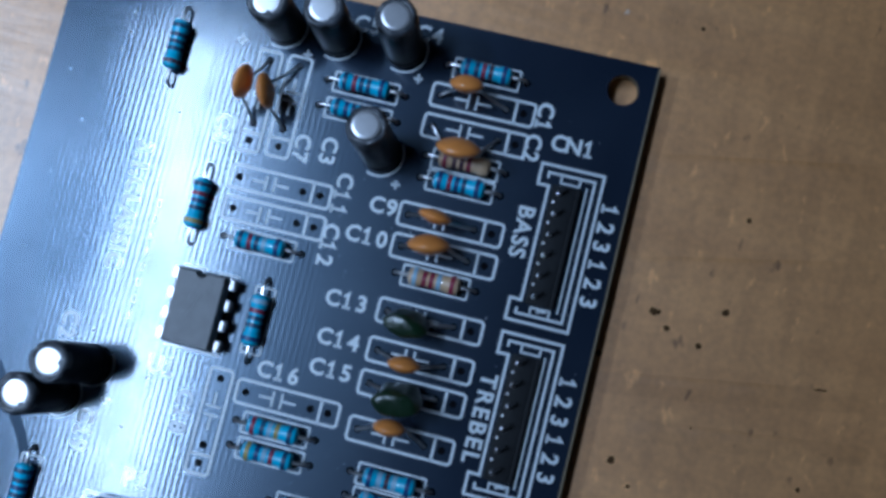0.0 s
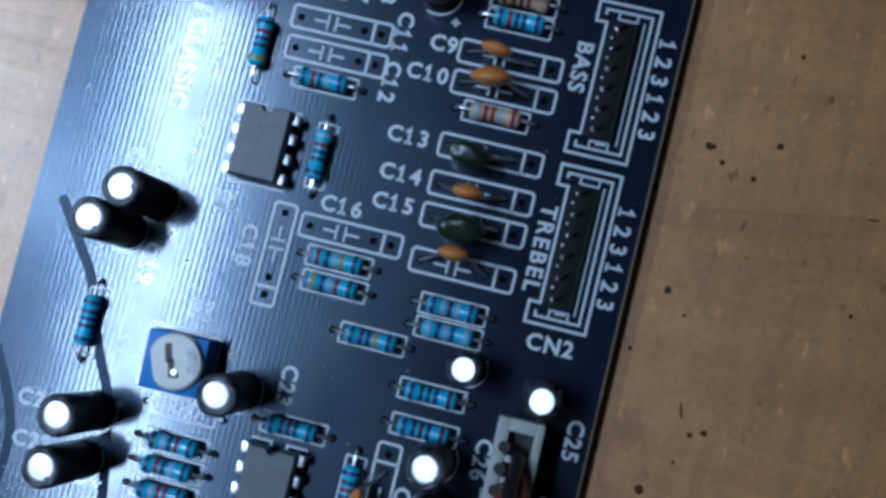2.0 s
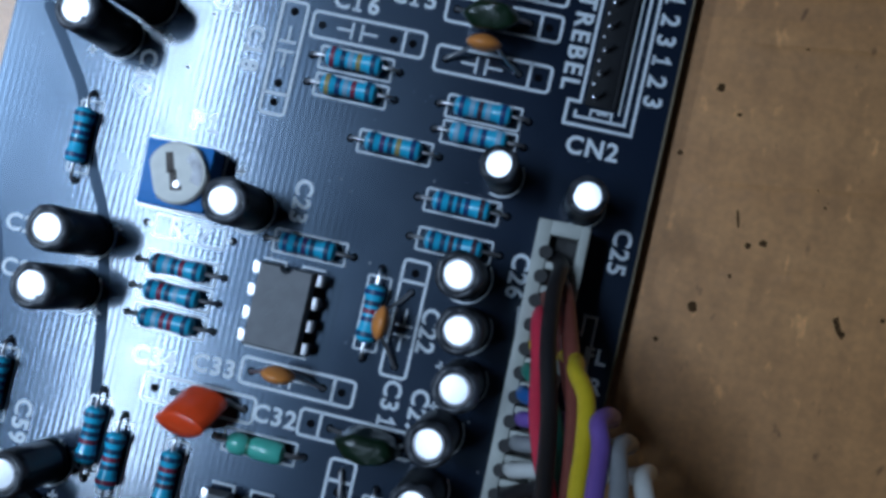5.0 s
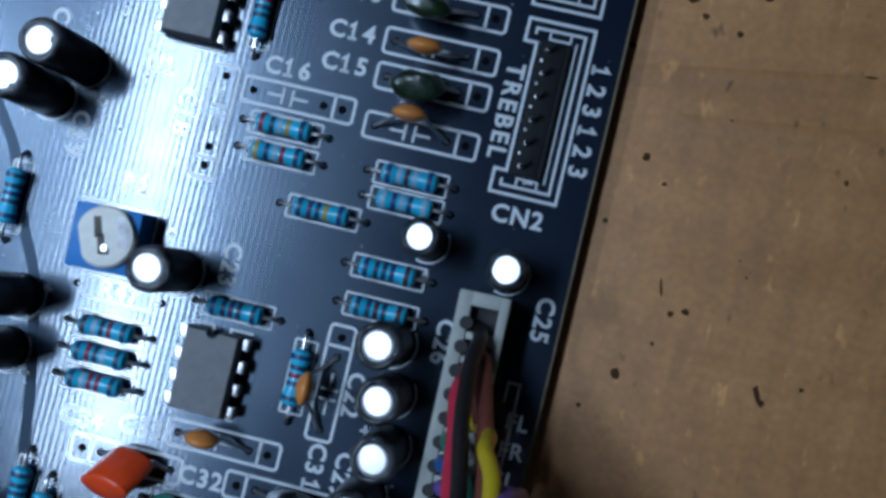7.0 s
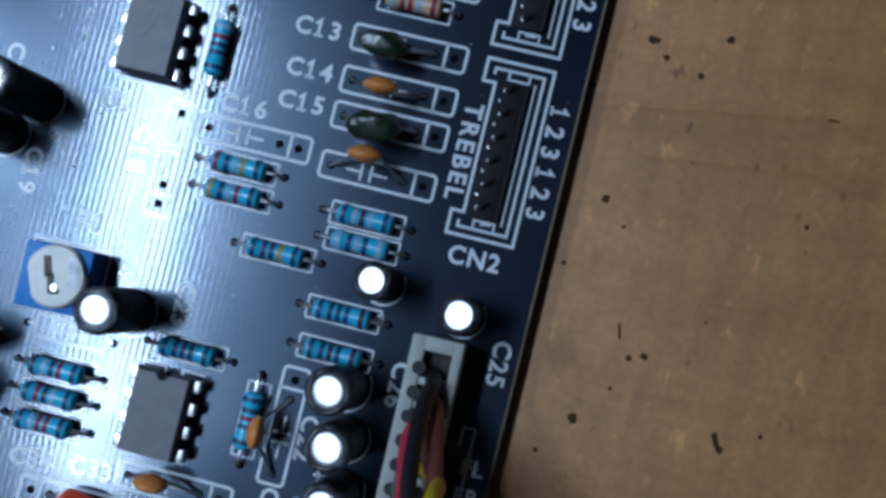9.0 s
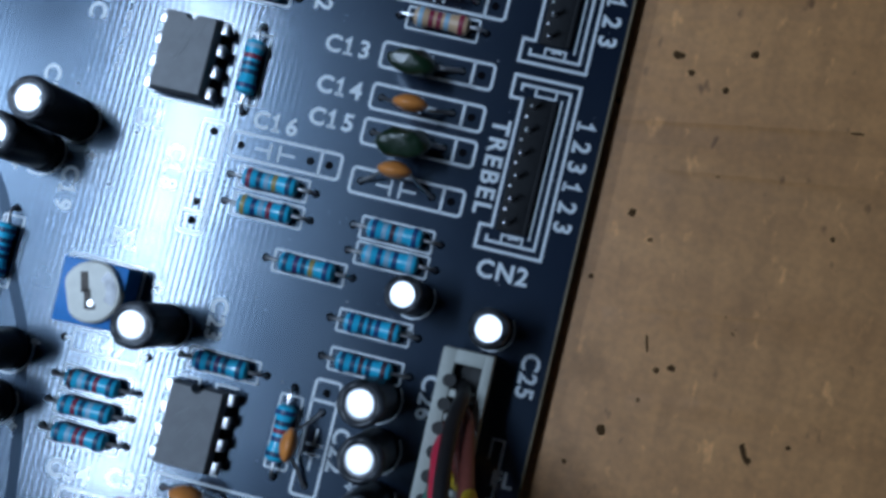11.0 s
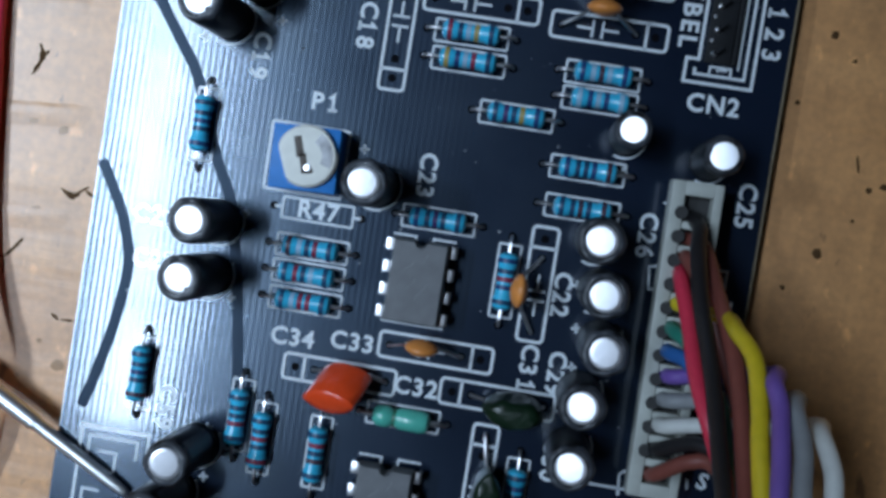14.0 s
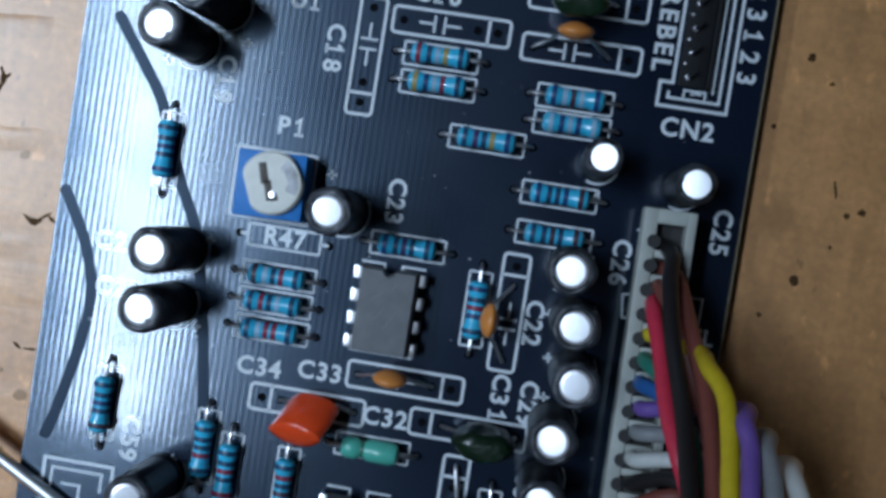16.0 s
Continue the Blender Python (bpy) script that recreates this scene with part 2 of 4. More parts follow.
# Dark lamp fixtures; also the plug's recess shade, put in as colour.
SHADE = mat("dark_fixture_slot_shade", (0.03, 0.03, 0.03), rough=0.7)
STEEL = mat("probe_steel", (0.86, 0.87, 0.88), rough=0.42, metal=1.0, vary=0.12, bump=0.01)
SPECK = mat("dark_speck", (0.085, 0.045, 0.020), rough=0.95, spec=0.05)
STAIN = mat("grease_stain", (0.36, 0.20, 0.10), rough=0.55, vary=0.2)
PALE = mat("pale_paper_scuff", (0.60, 0.42, 0.30), rough=0.85)
WALL = mat("room_paint", (0.11, 0.11, 0.11), rough=0.8, scale=3)
WOOD = mat("bench_wood", (0.20, 0.12, 0.07), rough=0.6, scale=12)
WIRE = {
    "black": mat("wire_black", (0.014, 0.013, 0.015), rough=0.42),
    "brown": mat("wire_brown", (0.20, 0.055, 0.042), rough=0.42),
    "red": mat("wire_red", (0.72, 0.040, 0.085), rough=0.40),
    "yellow": mat("wire_yellow", (0.62, 0.47, 0.02), rough=0.42),
    "green": mat("wire_green", (0.02, 0.22, 0.16), rough=0.42),
    "blue": mat("wire_blue", (0.02, 0.12, 0.36), rough=0.42),
    "purple": mat("wire_purple", (0.17, 0.09, 0.36), rough=0.42),
    "grey": mat("wire_grey", (0.27, 0.28, 0.29), rough=0.42),
    "white": mat("wire_white", (0.62, 0.63, 0.60), rough=0.42),
}


# ---- mesh helpers, all in millimetres ----
def mesh_from(name, bm, material, smooth=True):
    bmesh.ops.recalc_face_normals(bm, faces=bm.faces)
    bmesh.ops.scale(bm, vec=(MM, MM, MM), verts=bm.verts)
    me = bpy.data.meshes.new(name)
    bm.to_mesh(me)
    bm.free()
    me.materials.append(material)
    if smooth:
        for p in me.polygons:
            p.use_smooth = True
        me.set_sharp_from_angle(angle=radians(38))
    return me


def part(name, bm, material, parent, label=""):
    return lay(name, mesh_from(name, bm, material), parent, label)


def lay(name, me, parent, label="", at=None):
    ob = new(name, me)
    ob.parent = parent
    if at is not None:
        ob.matrix_basis = at
    return tagged(ob, label)


def thing(name, label, category, x, y, z=0.0, turn=0.0, group=""):
    ob = new(name)
    ob.empty_display_size = 0.001
    ob.matrix_basis = pose(x * MM, y * MM, z * MM, 0, 0, turn)
    return tagged(ob, label, category, group)


def box(cx, cy, cz, sx, sy, sz, bevel=0.0, bm=None):
    bm = bm or bmesh.new()
    made = bmesh.ops.create_cube(bm, size=1.0)["verts"]
    bmesh.ops.scale(bm, vec=(sx, sy, sz), verts=made)
    bmesh.ops.translate(bm, vec=(cx, cy, cz), verts=made)
    if bevel:
        edges = {e for v in made for e in v.link_edges}
        bmesh.ops.bevel(bm, geom=list(edges), offset=bevel, segments=2, affect="EDGES", profile=0.6)
    return bm


def revolve(profile, seg=20, axis="z", bm=None, shift=(0, 0, 0)):
    """A turned solid from (radius, height) pairs; a radius of 0 closes it."""
    bm = bm or bmesh.new()
    rings = []
    for r, h in profile:
        n = 1 if r == 0 else seg
        ring = []
        for k in range(n):
            a = 2 * math.pi * k / seg
            p = (r * math.cos(a), r * math.sin(a), h)
            if axis == "x":
                p = (p[2], p[0], p[1])
            ring.append(bm.verts.new(Vector(p) + Vector(shift)))
        rings.append(ring)
    for a, b in zip(rings, rings[1:]):
        for k in range(seg):
            i, j = k, (k + 1) % seg
            loop = [a[i % len(a)], a[j % len(a)], b[j % len(b)], b[i % len(b)]]
            loop = list(dict.fromkeys(loop))
            if len(loop) > 2:
                bm.faces.new(loop)
    for ring in (rings[0], rings[-1]):
        if len(ring) > 2:
            bm.faces.new(ring)
    return bm


def smooth_line(points, steps=6):
    pts = [Vector(p) for p in points]
    out = []
    for i in range(len(pts) - 1):
        p0, p1, p2, p3 = pts[max(i - 1, 0)], pts[i], pts[i + 1], pts[min(i + 2, len(pts) - 1)]
        for s in range(steps):
            t = s / steps
            out.append(0.5 * ((2 * p1) + (p2 - p0) * t + (2 * p0 - 5 * p1 + 4 * p2 - p3) * t * t + (3 * p1 - p0 - 3 * p2 + p3) * t ** 3))
    return out + [pts[-1]]


def tube(points, radius, seg=10, steps=6, bm=None):
    """A round wire along a smooth line; radius may be one number or one for each given point."""
    bm = bm or bmesh.new()
    line = smooth_line(points, steps) if steps > 1 else [Vector(p) for p in points]
    radii = [radius] * len(line) if isinstance(radius, (int, float)) else [float(v) for v in np.interp(np.linspace(0, len(points) - 1, len(line)), range(len(points)), radius)]
    side, rings = Vector((0.31, 0.77, 0.55)), []
    for i, p in enumerate(line):
        ahead = (line[min(i + 1, len(line) - 1)] - line[max(i - 1, 0)]).normalized()
        side = (side - ahead * side.dot(ahead)).normalized()
        up = ahead.cross(side)
        rings.append([bm.verts.new(p + radii[i] * (math.cos(2 * math.pi * k / seg) * side + math.sin(2 * math.pi * k / seg) * up)) for k in range(seg)])
    for a, b in zip(rings, rings[1:]):
        for k in range(seg):
            bm.faces.new((a[k], a[(k + 1) % seg], b[(k + 1) % seg], b[k]))
    bm.faces.new(rings[0])
    bm.faces.new(rings[-1])
    return bm


INK, INK_W = 0.05, 0.33


def stroke(points, closed=False, w=INK_W, bm=None):
    """A line of ink of even width along a flat path."""
    bm = bm or bmesh.new()
    pts = [Vector((*p, 0)) for p in points]
    n = len(pts)
    left, right = [], []
    for i, p in enumerate(pts):
        a = pts[(i - 1) % n] if closed or i else None
        b = pts[(i + 1) % n] if closed or i < n - 1 else None
        d1 = (p - a).normalized() if a is not None else None
        d2 = (b - p).normalized() if b is not None else None
        d1, d2 = d1 or d2, d2 or d1
        n1, n2 = Vector((-d1.y, d1.x, 0)), Vector((-d2.y, d2.x, 0))
        m = (n1 + n2).normalized()
        m = m * (w / 2 / max(m.dot(n1), 0.4))
        left.append(p + m)
        right.append(p - m)
    vs = [[bm.verts.new((q.x, q.y, z)) for q in row] for row in (left, right) for z in (0, INK)]
    lo_l, hi_l, lo_r, hi_r = vs
    for i in range(n if closed else n - 1):
        j = (i + 1) % n
        bm.faces.new((hi_l[i], hi_l[j], hi_r[j], hi_r[i]))
        bm.faces.new((lo_l[i], lo_l[j], hi_l[j], hi_l[i]))
        bm.faces.new((lo_r[i], hi_r[i], hi_r[j], lo_r[j]))
    return bm


def rounded(x0, y0, x1, y1, r=0.5, n=4):
    pts = []
    for cx, cy, a0 in ((x1 - r, y1 - r, 0), (x0 + r, y1 - r, 90), (x0 + r, y0 + r, 180), (x1 - r, y0 + r, 270)):
        pts += [(cx + r * math.cos(radians(a0 + 90 * k / n)), cy + r * math.sin(radians(a0 + 90 * k / n))) for k in range(n + 1)]
    return pts


# ---- the room, the bench and the sheet of cardboard ----
def slab(name, cx, cy, cz, sx, sy, sz, material, label):
    ob = new(name, mesh_from(name, box(cx, cy, cz, sx, sy, sz), material, False))
    return tagged(ob, label, kind="structure")


slab("floor", 0, 0, -765, 3400, 3400, 30, WALL, "plain grey floor of the workroom")
slab("ceiling", 0, 0, 2415, 3400, 3400, 30, WALL, "plain dull ceiling of the workroom")
slab("wall_north", 0, 1715, 810, 3400, 30, 3120, WALL, "plain wall of the workroom")
slab("wall_south", 0, -1715, 810, 3400, 30, 3120, WALL, "plain wall of the workroom")
slab("wall_east", 1715, 0, 810, 30, 3400, 3120, WALL, "plain wall of the workroom")
slab("wall_west", -1715, 0, 810, 30, 3400, 3120, WALL, "plain wall of the workroom")

bench = thing("workbench", "brown wooden workbench under the cardboard", "table", -40, -60, -750)
part("tabletop", box(0, 0, 750 + CARD_Z - 4 - 15, 1100, 800, 30, 3), WOOD, bench)
for sx in (-500, 500):
    for sy in (-350, 350):
        part("leg", box(sx, sy, 358, 60, 60, 716, 3), WOOD, bench)

card = bmesh.new()
bmesh.ops.create_grid(card, x_segments=60, y_segments=60, size=280)
bmesh.ops.translate(card, vec=(-40, -60, CARD_Z), verts=card.verts)
rim = bmesh.ops.extrude_face_region(card, geom=card.faces[:])["geom"]
bmesh.ops.translate(card, vec=(0, 0, -4), verts=[v for v in rim if isinstance(v, bmesh.types.BMVert)])
sheet = new("cardboard_sheet", mesh_from("cardboard_sheet", card, CARD))
tagged(sheet, "scuffed brown cardboard sheet covering the workbench", "cardboard")

fixture = thing("hanging_lamp", "slim dark strip lamp hanging over the workbench", "lamp", LAMP_X / MM, LAMP_Y / MM, LAMP_Z / MM, LAMP_TURN)
part("housing", box(0, 0, 22, 210, 1190, 36, 6), SHADE, fixture)
for hy in (-450, 450):
    part("cord", tube([(0, hy, 36), (0, hy, 120), (0, hy, 201)], 2.0, 8, 2), SHADE, fixture)

lamp_foot = DESK / MM + Vector((-40, 65, 0))
desk = thing("desk_lamp", "dark shaded desk lamp standing on the workbench", "lamp", lamp_foot.x, lamp_foot.y, CARD_Z - 4)
part("base", revolve([(0, 0), (55, 0), (55, 8), (48, 14), (0, 16)], 32), SHADE, desk)
reach = DESK / MM - Vector((lamp_foot.x, lamp_foot.y, CARD_Z - 4))
part("pole", tube([(0, 0, 12), (0, 0, 350), (0, 0, reach.z + 90), (20, -15, reach.z + 110), tuple(reach + Vector((0, 0, 75)))], 6, 12, 4), SHADE, desk)
head = part("shade", revolve([(0, 76), (12, 74), (35, 58), (57, 12), (58, -2), (60, -2), (60, 12), (38, 60), (14, 78), (0, 80)], 32), SHADE, desk)
head.matrix_basis = Matrix.Translation(reach * MM) @ pose(0, 0, 0, 0, 25, 0)


def crease(x0, y0, x1, y1, seed):
    """A low pressed ridge along the flutes of the cardboard."""
    rng, bm, rows = random.Random(seed), bmesh.new(), []
    for k in range(25):
        u = k / 24
        x, y = x0 + (x1 - x0) * u, y0 + (y1 - y0) * u + rng.uniform(-0.07, 0.07)
        lift = 0.17 * math.sin(math.pi * u) ** 0.5 * rng.uniform(0.6, 1.0)
        rows.append([bm.verts.new((x, y + dy, CARD_Z - 0.01 + lift * s)) for dy, s in ((-2.4, 0), (-0.9, 0.6), (0.0, 1), (0.35, 0.45), (0.7, 0))])
    for a, b in zip(rows, rows[1:]):
        for k in range(4):
            bm.faces.new((a[k], b[k], b[k + 1], a[k + 1]))
    part("crease", bm, CARD, sheet)


for i, ends in enumerate(((-0.7, -38.5, 34, -32.8), (6.0, -42.8, 35, -39.2), (4.3, -59.1, 29, -55.7), (0.5, -23.8, 34, -16.8), (9, -68, 36, -63.5), (1, -10.5, 30, -5.5),
                          (-98, -70.5, -78, -69.0), (-100, -83, -79, -81.5), (-100, -58, -80, -56))):
    crease(*ends, i)


# ---- the circuit board ----
W_B, L_B, T_B = 75.4, 136.0, 1.6
HOLE_AT, HOLE_R = (-3.6, -3.6), 1.9
board = thing("circuit_board", "black printed circuit board with white lettering, lying on cardboard", "circuit board", 0, 0)


def substrate():
    """The flat board with its drilled corner hole; the side faces come as a second mesh."""
    bm = bmesh.new()
    outer = [bm.verts.new((x, y, 0)) for x, y in ((-W_B, -L_B), (0.25, -L_B), (0.25, 0.1), (-W_B, 0.1))]
    inner = [bm.verts.new((HOLE_AT[0] + HOLE_R * math.cos(a), HOLE_AT[1] + HOLE_R * math.sin(a), 0)) for a in np.linspace(0, 2 * math.pi, 28, endpoint=False)]
    for ring in (outer, inner):
        for a, b in zip(ring, ring[1:] + ring[:1]):
            bm.edges.new((a, b))
    bmesh.ops.triangle_fill(bm, edges=bm.edges[:], use_beauty=True)
    got = bmesh.ops.extrude_face_region(bm, geom=bm.faces[:])["geom"]
    bmesh.ops.translate(bm, vec=(0, 0, -T_B), verts=[v for v in got if isinstance(v, bmesh.types.BMVert)])
    return bm


base = part("substrate", substrate(), MASK, board)
base.data.materials.append(FIBRE)
for face in base.data.polygons:
    face.material_index = 1 if abs(face.normal.z) < 0.5 else 0

part("worn_edge", box(0.19, -L_B / 2, 0.0, 0.24, L_B - 0.2, 0.03), FIBRE, board, "thin pale line of bare fibre along the cut edge")

# Crumbs of torn fibre along the cut edges.
burr, rng = bmesh.new(), random.Random(7)
for _ in range(230):
    s = rng.uniform(0.04, 0.10)
    if rng.random() < 0.75:
        at = (0.25 + rng.uniform(-0.04, 0.06), -rng.uniform(0, 115), -rng.uniform(0, 0.25))
    else:
        at = (-rng.uniform(0, 60), 0.1 + rng.uniform(-0.04, 0.06), -rng.uniform(0, 0.25))
    got = bmesh.ops.create_icosphere(burr, subdivisions=1, radius=s)["verts"]
    for v in got:
        v.co = Vector(at) + v.co * rng.uniform(0.6, 1.3)
tagged(part("edge_crumbs", burr, FRAY, board), kind="stuff")

# Dust and beads of flux on the solder mask.
dust, rng = bmesh.new(), random.Random(21)
for _ in range(260):
    s = rng.choice((0.04, 0.05, 0.06, 0.09, 0.14)) * rng.uniform(0.8, 1.3)
    at = Vector((-rng.uniform(1, 74), -rng.uniform(1, 118), 0.0))
    for v in bmesh.ops.create_icosphere(dust, subdivisions=1, radius=s)["verts"]:
        v.co = at + Vector((v.co.x * rng.uniform(0.8, 1.6), v.co.y, v.co.z * 0.35))
tagged(part("dust", dust, FLUX, board), kind="stuff")

# Cut lead ends under the board, on which it stands.
tails = bmesh.new()
for gx in range(7):
    for gy in range(13):
        tx, ty = -W_B + 6 + gx * 10.4, -6 - gy * 10.2
        revolve([(0.25, CARD_Z - 0.02), (0.5, CARD_Z + 0.3), (0.9, -T_B)], 8, bm=tails, shift=(tx, ty, 0))
tagged(part("solder_joints", tails, TIN, board), kind="stuff")

RING = mesh_from("hole", revolve([(0.46, 0), (0.46, 0.02), (0.0, 0.02)], 14), HOLE)


def hole(x, y, name="hole"):
    lay(name, RING, board, at=pose(x * MM, y * MM, 0.004 * MM))


def ink(bm, x, y, turn=0.0, name="outline"):
    ob = part(name, bm, SILK, board)
    ob.matrix_basis = pose(x * MM, y * MM, 0.003 * MM, 0, 0, turn)
    return ob


def glyphs(text, high, spread, weight):
    cu = bpy.data.curves.new("lettering", "FONT")
    cu.body, cu.size, cu.space_character = text, high / 0.70, spread
    cu.align_x, cu.align_y = "CENTER", "CENTER"
    cu.offset, cu.extrude, cu.resolution_u = weight * high, 0.02, 3
    src = bpy.data.objects.new("lettering", cu)
    me = bpy.data.meshes.new_from_object(src)
    bpy.data.objects.remove(src)
    return me


def letters(text, x, y, turn=0.0, high=1.95, spread=1.12, weight=0.036):
    """White printed characters, centred at a place of the board; a one has its flag and foot."""
    if "1" not in text or "." in text:
        me = glyphs(text, high, spread, weight)
    else:
        bm, pitch = bmesh.new(), 0.94 * high * (spread / 1.12 if spread < 1.5 else 1.26)
        ys = [v.co.y for v in glyphs("H", high, 1, weight).vertices]
        lo, hi = min(ys) + 0.15, max(ys) - 0.15
        for k, ch in enumerate(text):
            cx = (k - (len(text) - 1) / 2) * pitch
            if ch == "1":
                stroke([(cx - 0.26 * high, hi - 0.24 * high), (cx, hi), (cx, lo)], w=0.31, bm=bm)
                stroke([(cx - 0.26 * high, lo), (cx + 0.26 * high, lo)], w=0.31, bm=bm)
            else:
                one = glyphs(ch, high, 1, weight)
                one.transform(Matrix.Translation((cx, 0, 0)))
                bm.from_mesh(one)
        me = bpy.data.meshes.new("lettering")
        bm.to_mesh(me)
        bm.free()
    me.transform(Matrix.Diagonal((MM, MM, MM, 1)))
    me.materials.clear()
    me.materials.append(SILK)
    lay("lettering", me, board, at=pose(x * MM, y * MM, 0.025 * MM, 0, 0, turn))


def plus(x, y, turn=0.0):
    bm = stroke([(-0.55, 0), (0.55, 0)], w=0.26)
    stroke([(0, -0.55), (0, 0.55)], w=0.26, bm=bm)
    ink(bm, x, y, turn, "plus_mark")


def cap_outline(x, y, turn=0.0):
    """Printed outline of a film capacitor: box, end slot, capacitor sign and three holes; the slot is at +x."""
    bm = stroke(rounded(-6.5, -1.45, 6.5, 1.45, 0.45), True)
    stroke([(4.15, -1.45), (4.15, 1.45)], bm=bm)
    for bar, tip in ((-1.85, -3.6), (-0.75, 1.1)):
        stroke([(bar, -0.95), (bar, 0.95)], w=0.26, bm=bm)
        stroke([(bar, 0), (tip, 0)], w=0.26, bm=bm)
    ink(bm, x, y, turn)
    c, s = math.cos(radians(turn)), math.sin(radians(turn))
    for hx in (-5.35, 2.95, 5.15):
        hole(x + c * hx, y + s * hx)


def res_outline(x, y, turn=0.0):
    bm = stroke(rounded(-4.15, -1.25, 4.15, 1.25, 0.12, 1), True, 0.24)
    ink(bm, x, y, turn)
    c, s = math.cos(radians(turn)), math.sin(radians(turn))
    for hx in (-5.1, 5.1):
        hole(x + c * hx, y + s * hx)


CAPS_FLAT = ((-19.9, -9.2, 0), (-20.0, -13.2, 0), (-20.2, -24.6, 0), (-20.1, -28.6, 0), (-19.8, -36.7, 0), (-19.8, -41.6, 0), (-19.8, -45.7, 0),
             (-19.8, -51.4, 0), (-42.0, -24.9, 0), (-41.8, -28.9, 0), (-34.3, -50.5, 0), (-33.3, -90.1, 0), (-43.8, -94.4, 180), (-25.6, -94.2, 180),
             (-47.4, -15.0, -90), (-43.5, -14.9, -90), (-43.1, -55.0, -90), (-23.1, -80.6, 90), (-26.2, -103.8, 90))
for c in CAPS_FLAT:
    cap_outline(*c)

for text, x, y in (("C5", -36.4, -2.6), ("C4", -28.5, -2.1), ("CN1", -7.8, -11.9), ("C9", -28.8, -24.4), ("C10", -29.8, -28.5), ("C13", -30.2, -36.8),
                   ("C14", -30.0, -41.6), ("C15", -30.0, -45.4), ("C16", -36.2, -47.3), ("U1", -50.6, -50.0), ("P1", -50.2, -64.1), ("C21", -67.6, -79.9),
                   ("C22", -67.2, -85.0), ("R47", -49.1, -76.5), ("C34", -49.8, -91.2), ("C33", -42.9, -90.6), ("C32", -34.9, -94.5), ("CN2", -7.2, -57.9)):
    letters(text, x, y)
for text, x, y in (("C7", -40.7, -19.6), ("C8", -51.1, -19.3), ("C3", -37.3, -19.2), ("C1", -12.2, -9.1), ("C2", -12.8, -13.1), ("C11", -34.3, -24.2),
                   ("C12", -34.4, -30.7), ("BASS", -11.6, -23.4), ("123123", -1.9, -24.2), ("TREBEL", -11.2, -46.5), ("123123", -2.0, -45.7),
                   ("C20", -63.7, -48.6), ("C18", -46.9, -54.8), ("C19", -58.5, -60.0), ("C23", -37.5, -70.4), ("C22", -20.4, -81.3), ("C31", -22.8, -90.2),
                   ("C29", -19.6, -90.2), ("C26", -12.1, -73.2), ("C25", -1.9, -68.3), ("C30", -18.6, -99.9), ("C59", -63.3, -101.6)):
    letters(text, x, y, -90, spread=1.62 if text[0] == "1" else 1.25 if text[0] == "T" else 1.12)
letters("S", -1.5, -99.5, -12, 1.8)
letters("3.1.CLASSIC", -60.3, -31.5, -90, 2.0, 1.12)
for text, y in (("FL", -80.0), ("FR", -83.2), ("SL", -86.4)):
    letters(text, -2.0, y, 0, 1.7)
# A second line of small print that cannot be read.
for k in range(8):
    ink(stroke([(-0.4, 0), (0.4, 0)], w=0.16), -56.4, -30.5 - 2.05 * k, -90, "print_bar")

for x, y in ((-51.5, -7.8), (-42.9, -7.9), (-28.5, -7.8), (-28.0, -21.4), (-65.1, -58.6), (-56.5, -55.6), (-44.9, -68.6), (-57.4, -78.0), (-57.6, -87.8),
             (-58.0, -103.1), (-10.2, -69.3), (-18.7, -80.0), (-18.1, -84.8), (-17.9, -89.2), (-18.3, -94.3), (-57.6, -108.8), (-15.8, -66.7)):
    plus(x, y, 8)


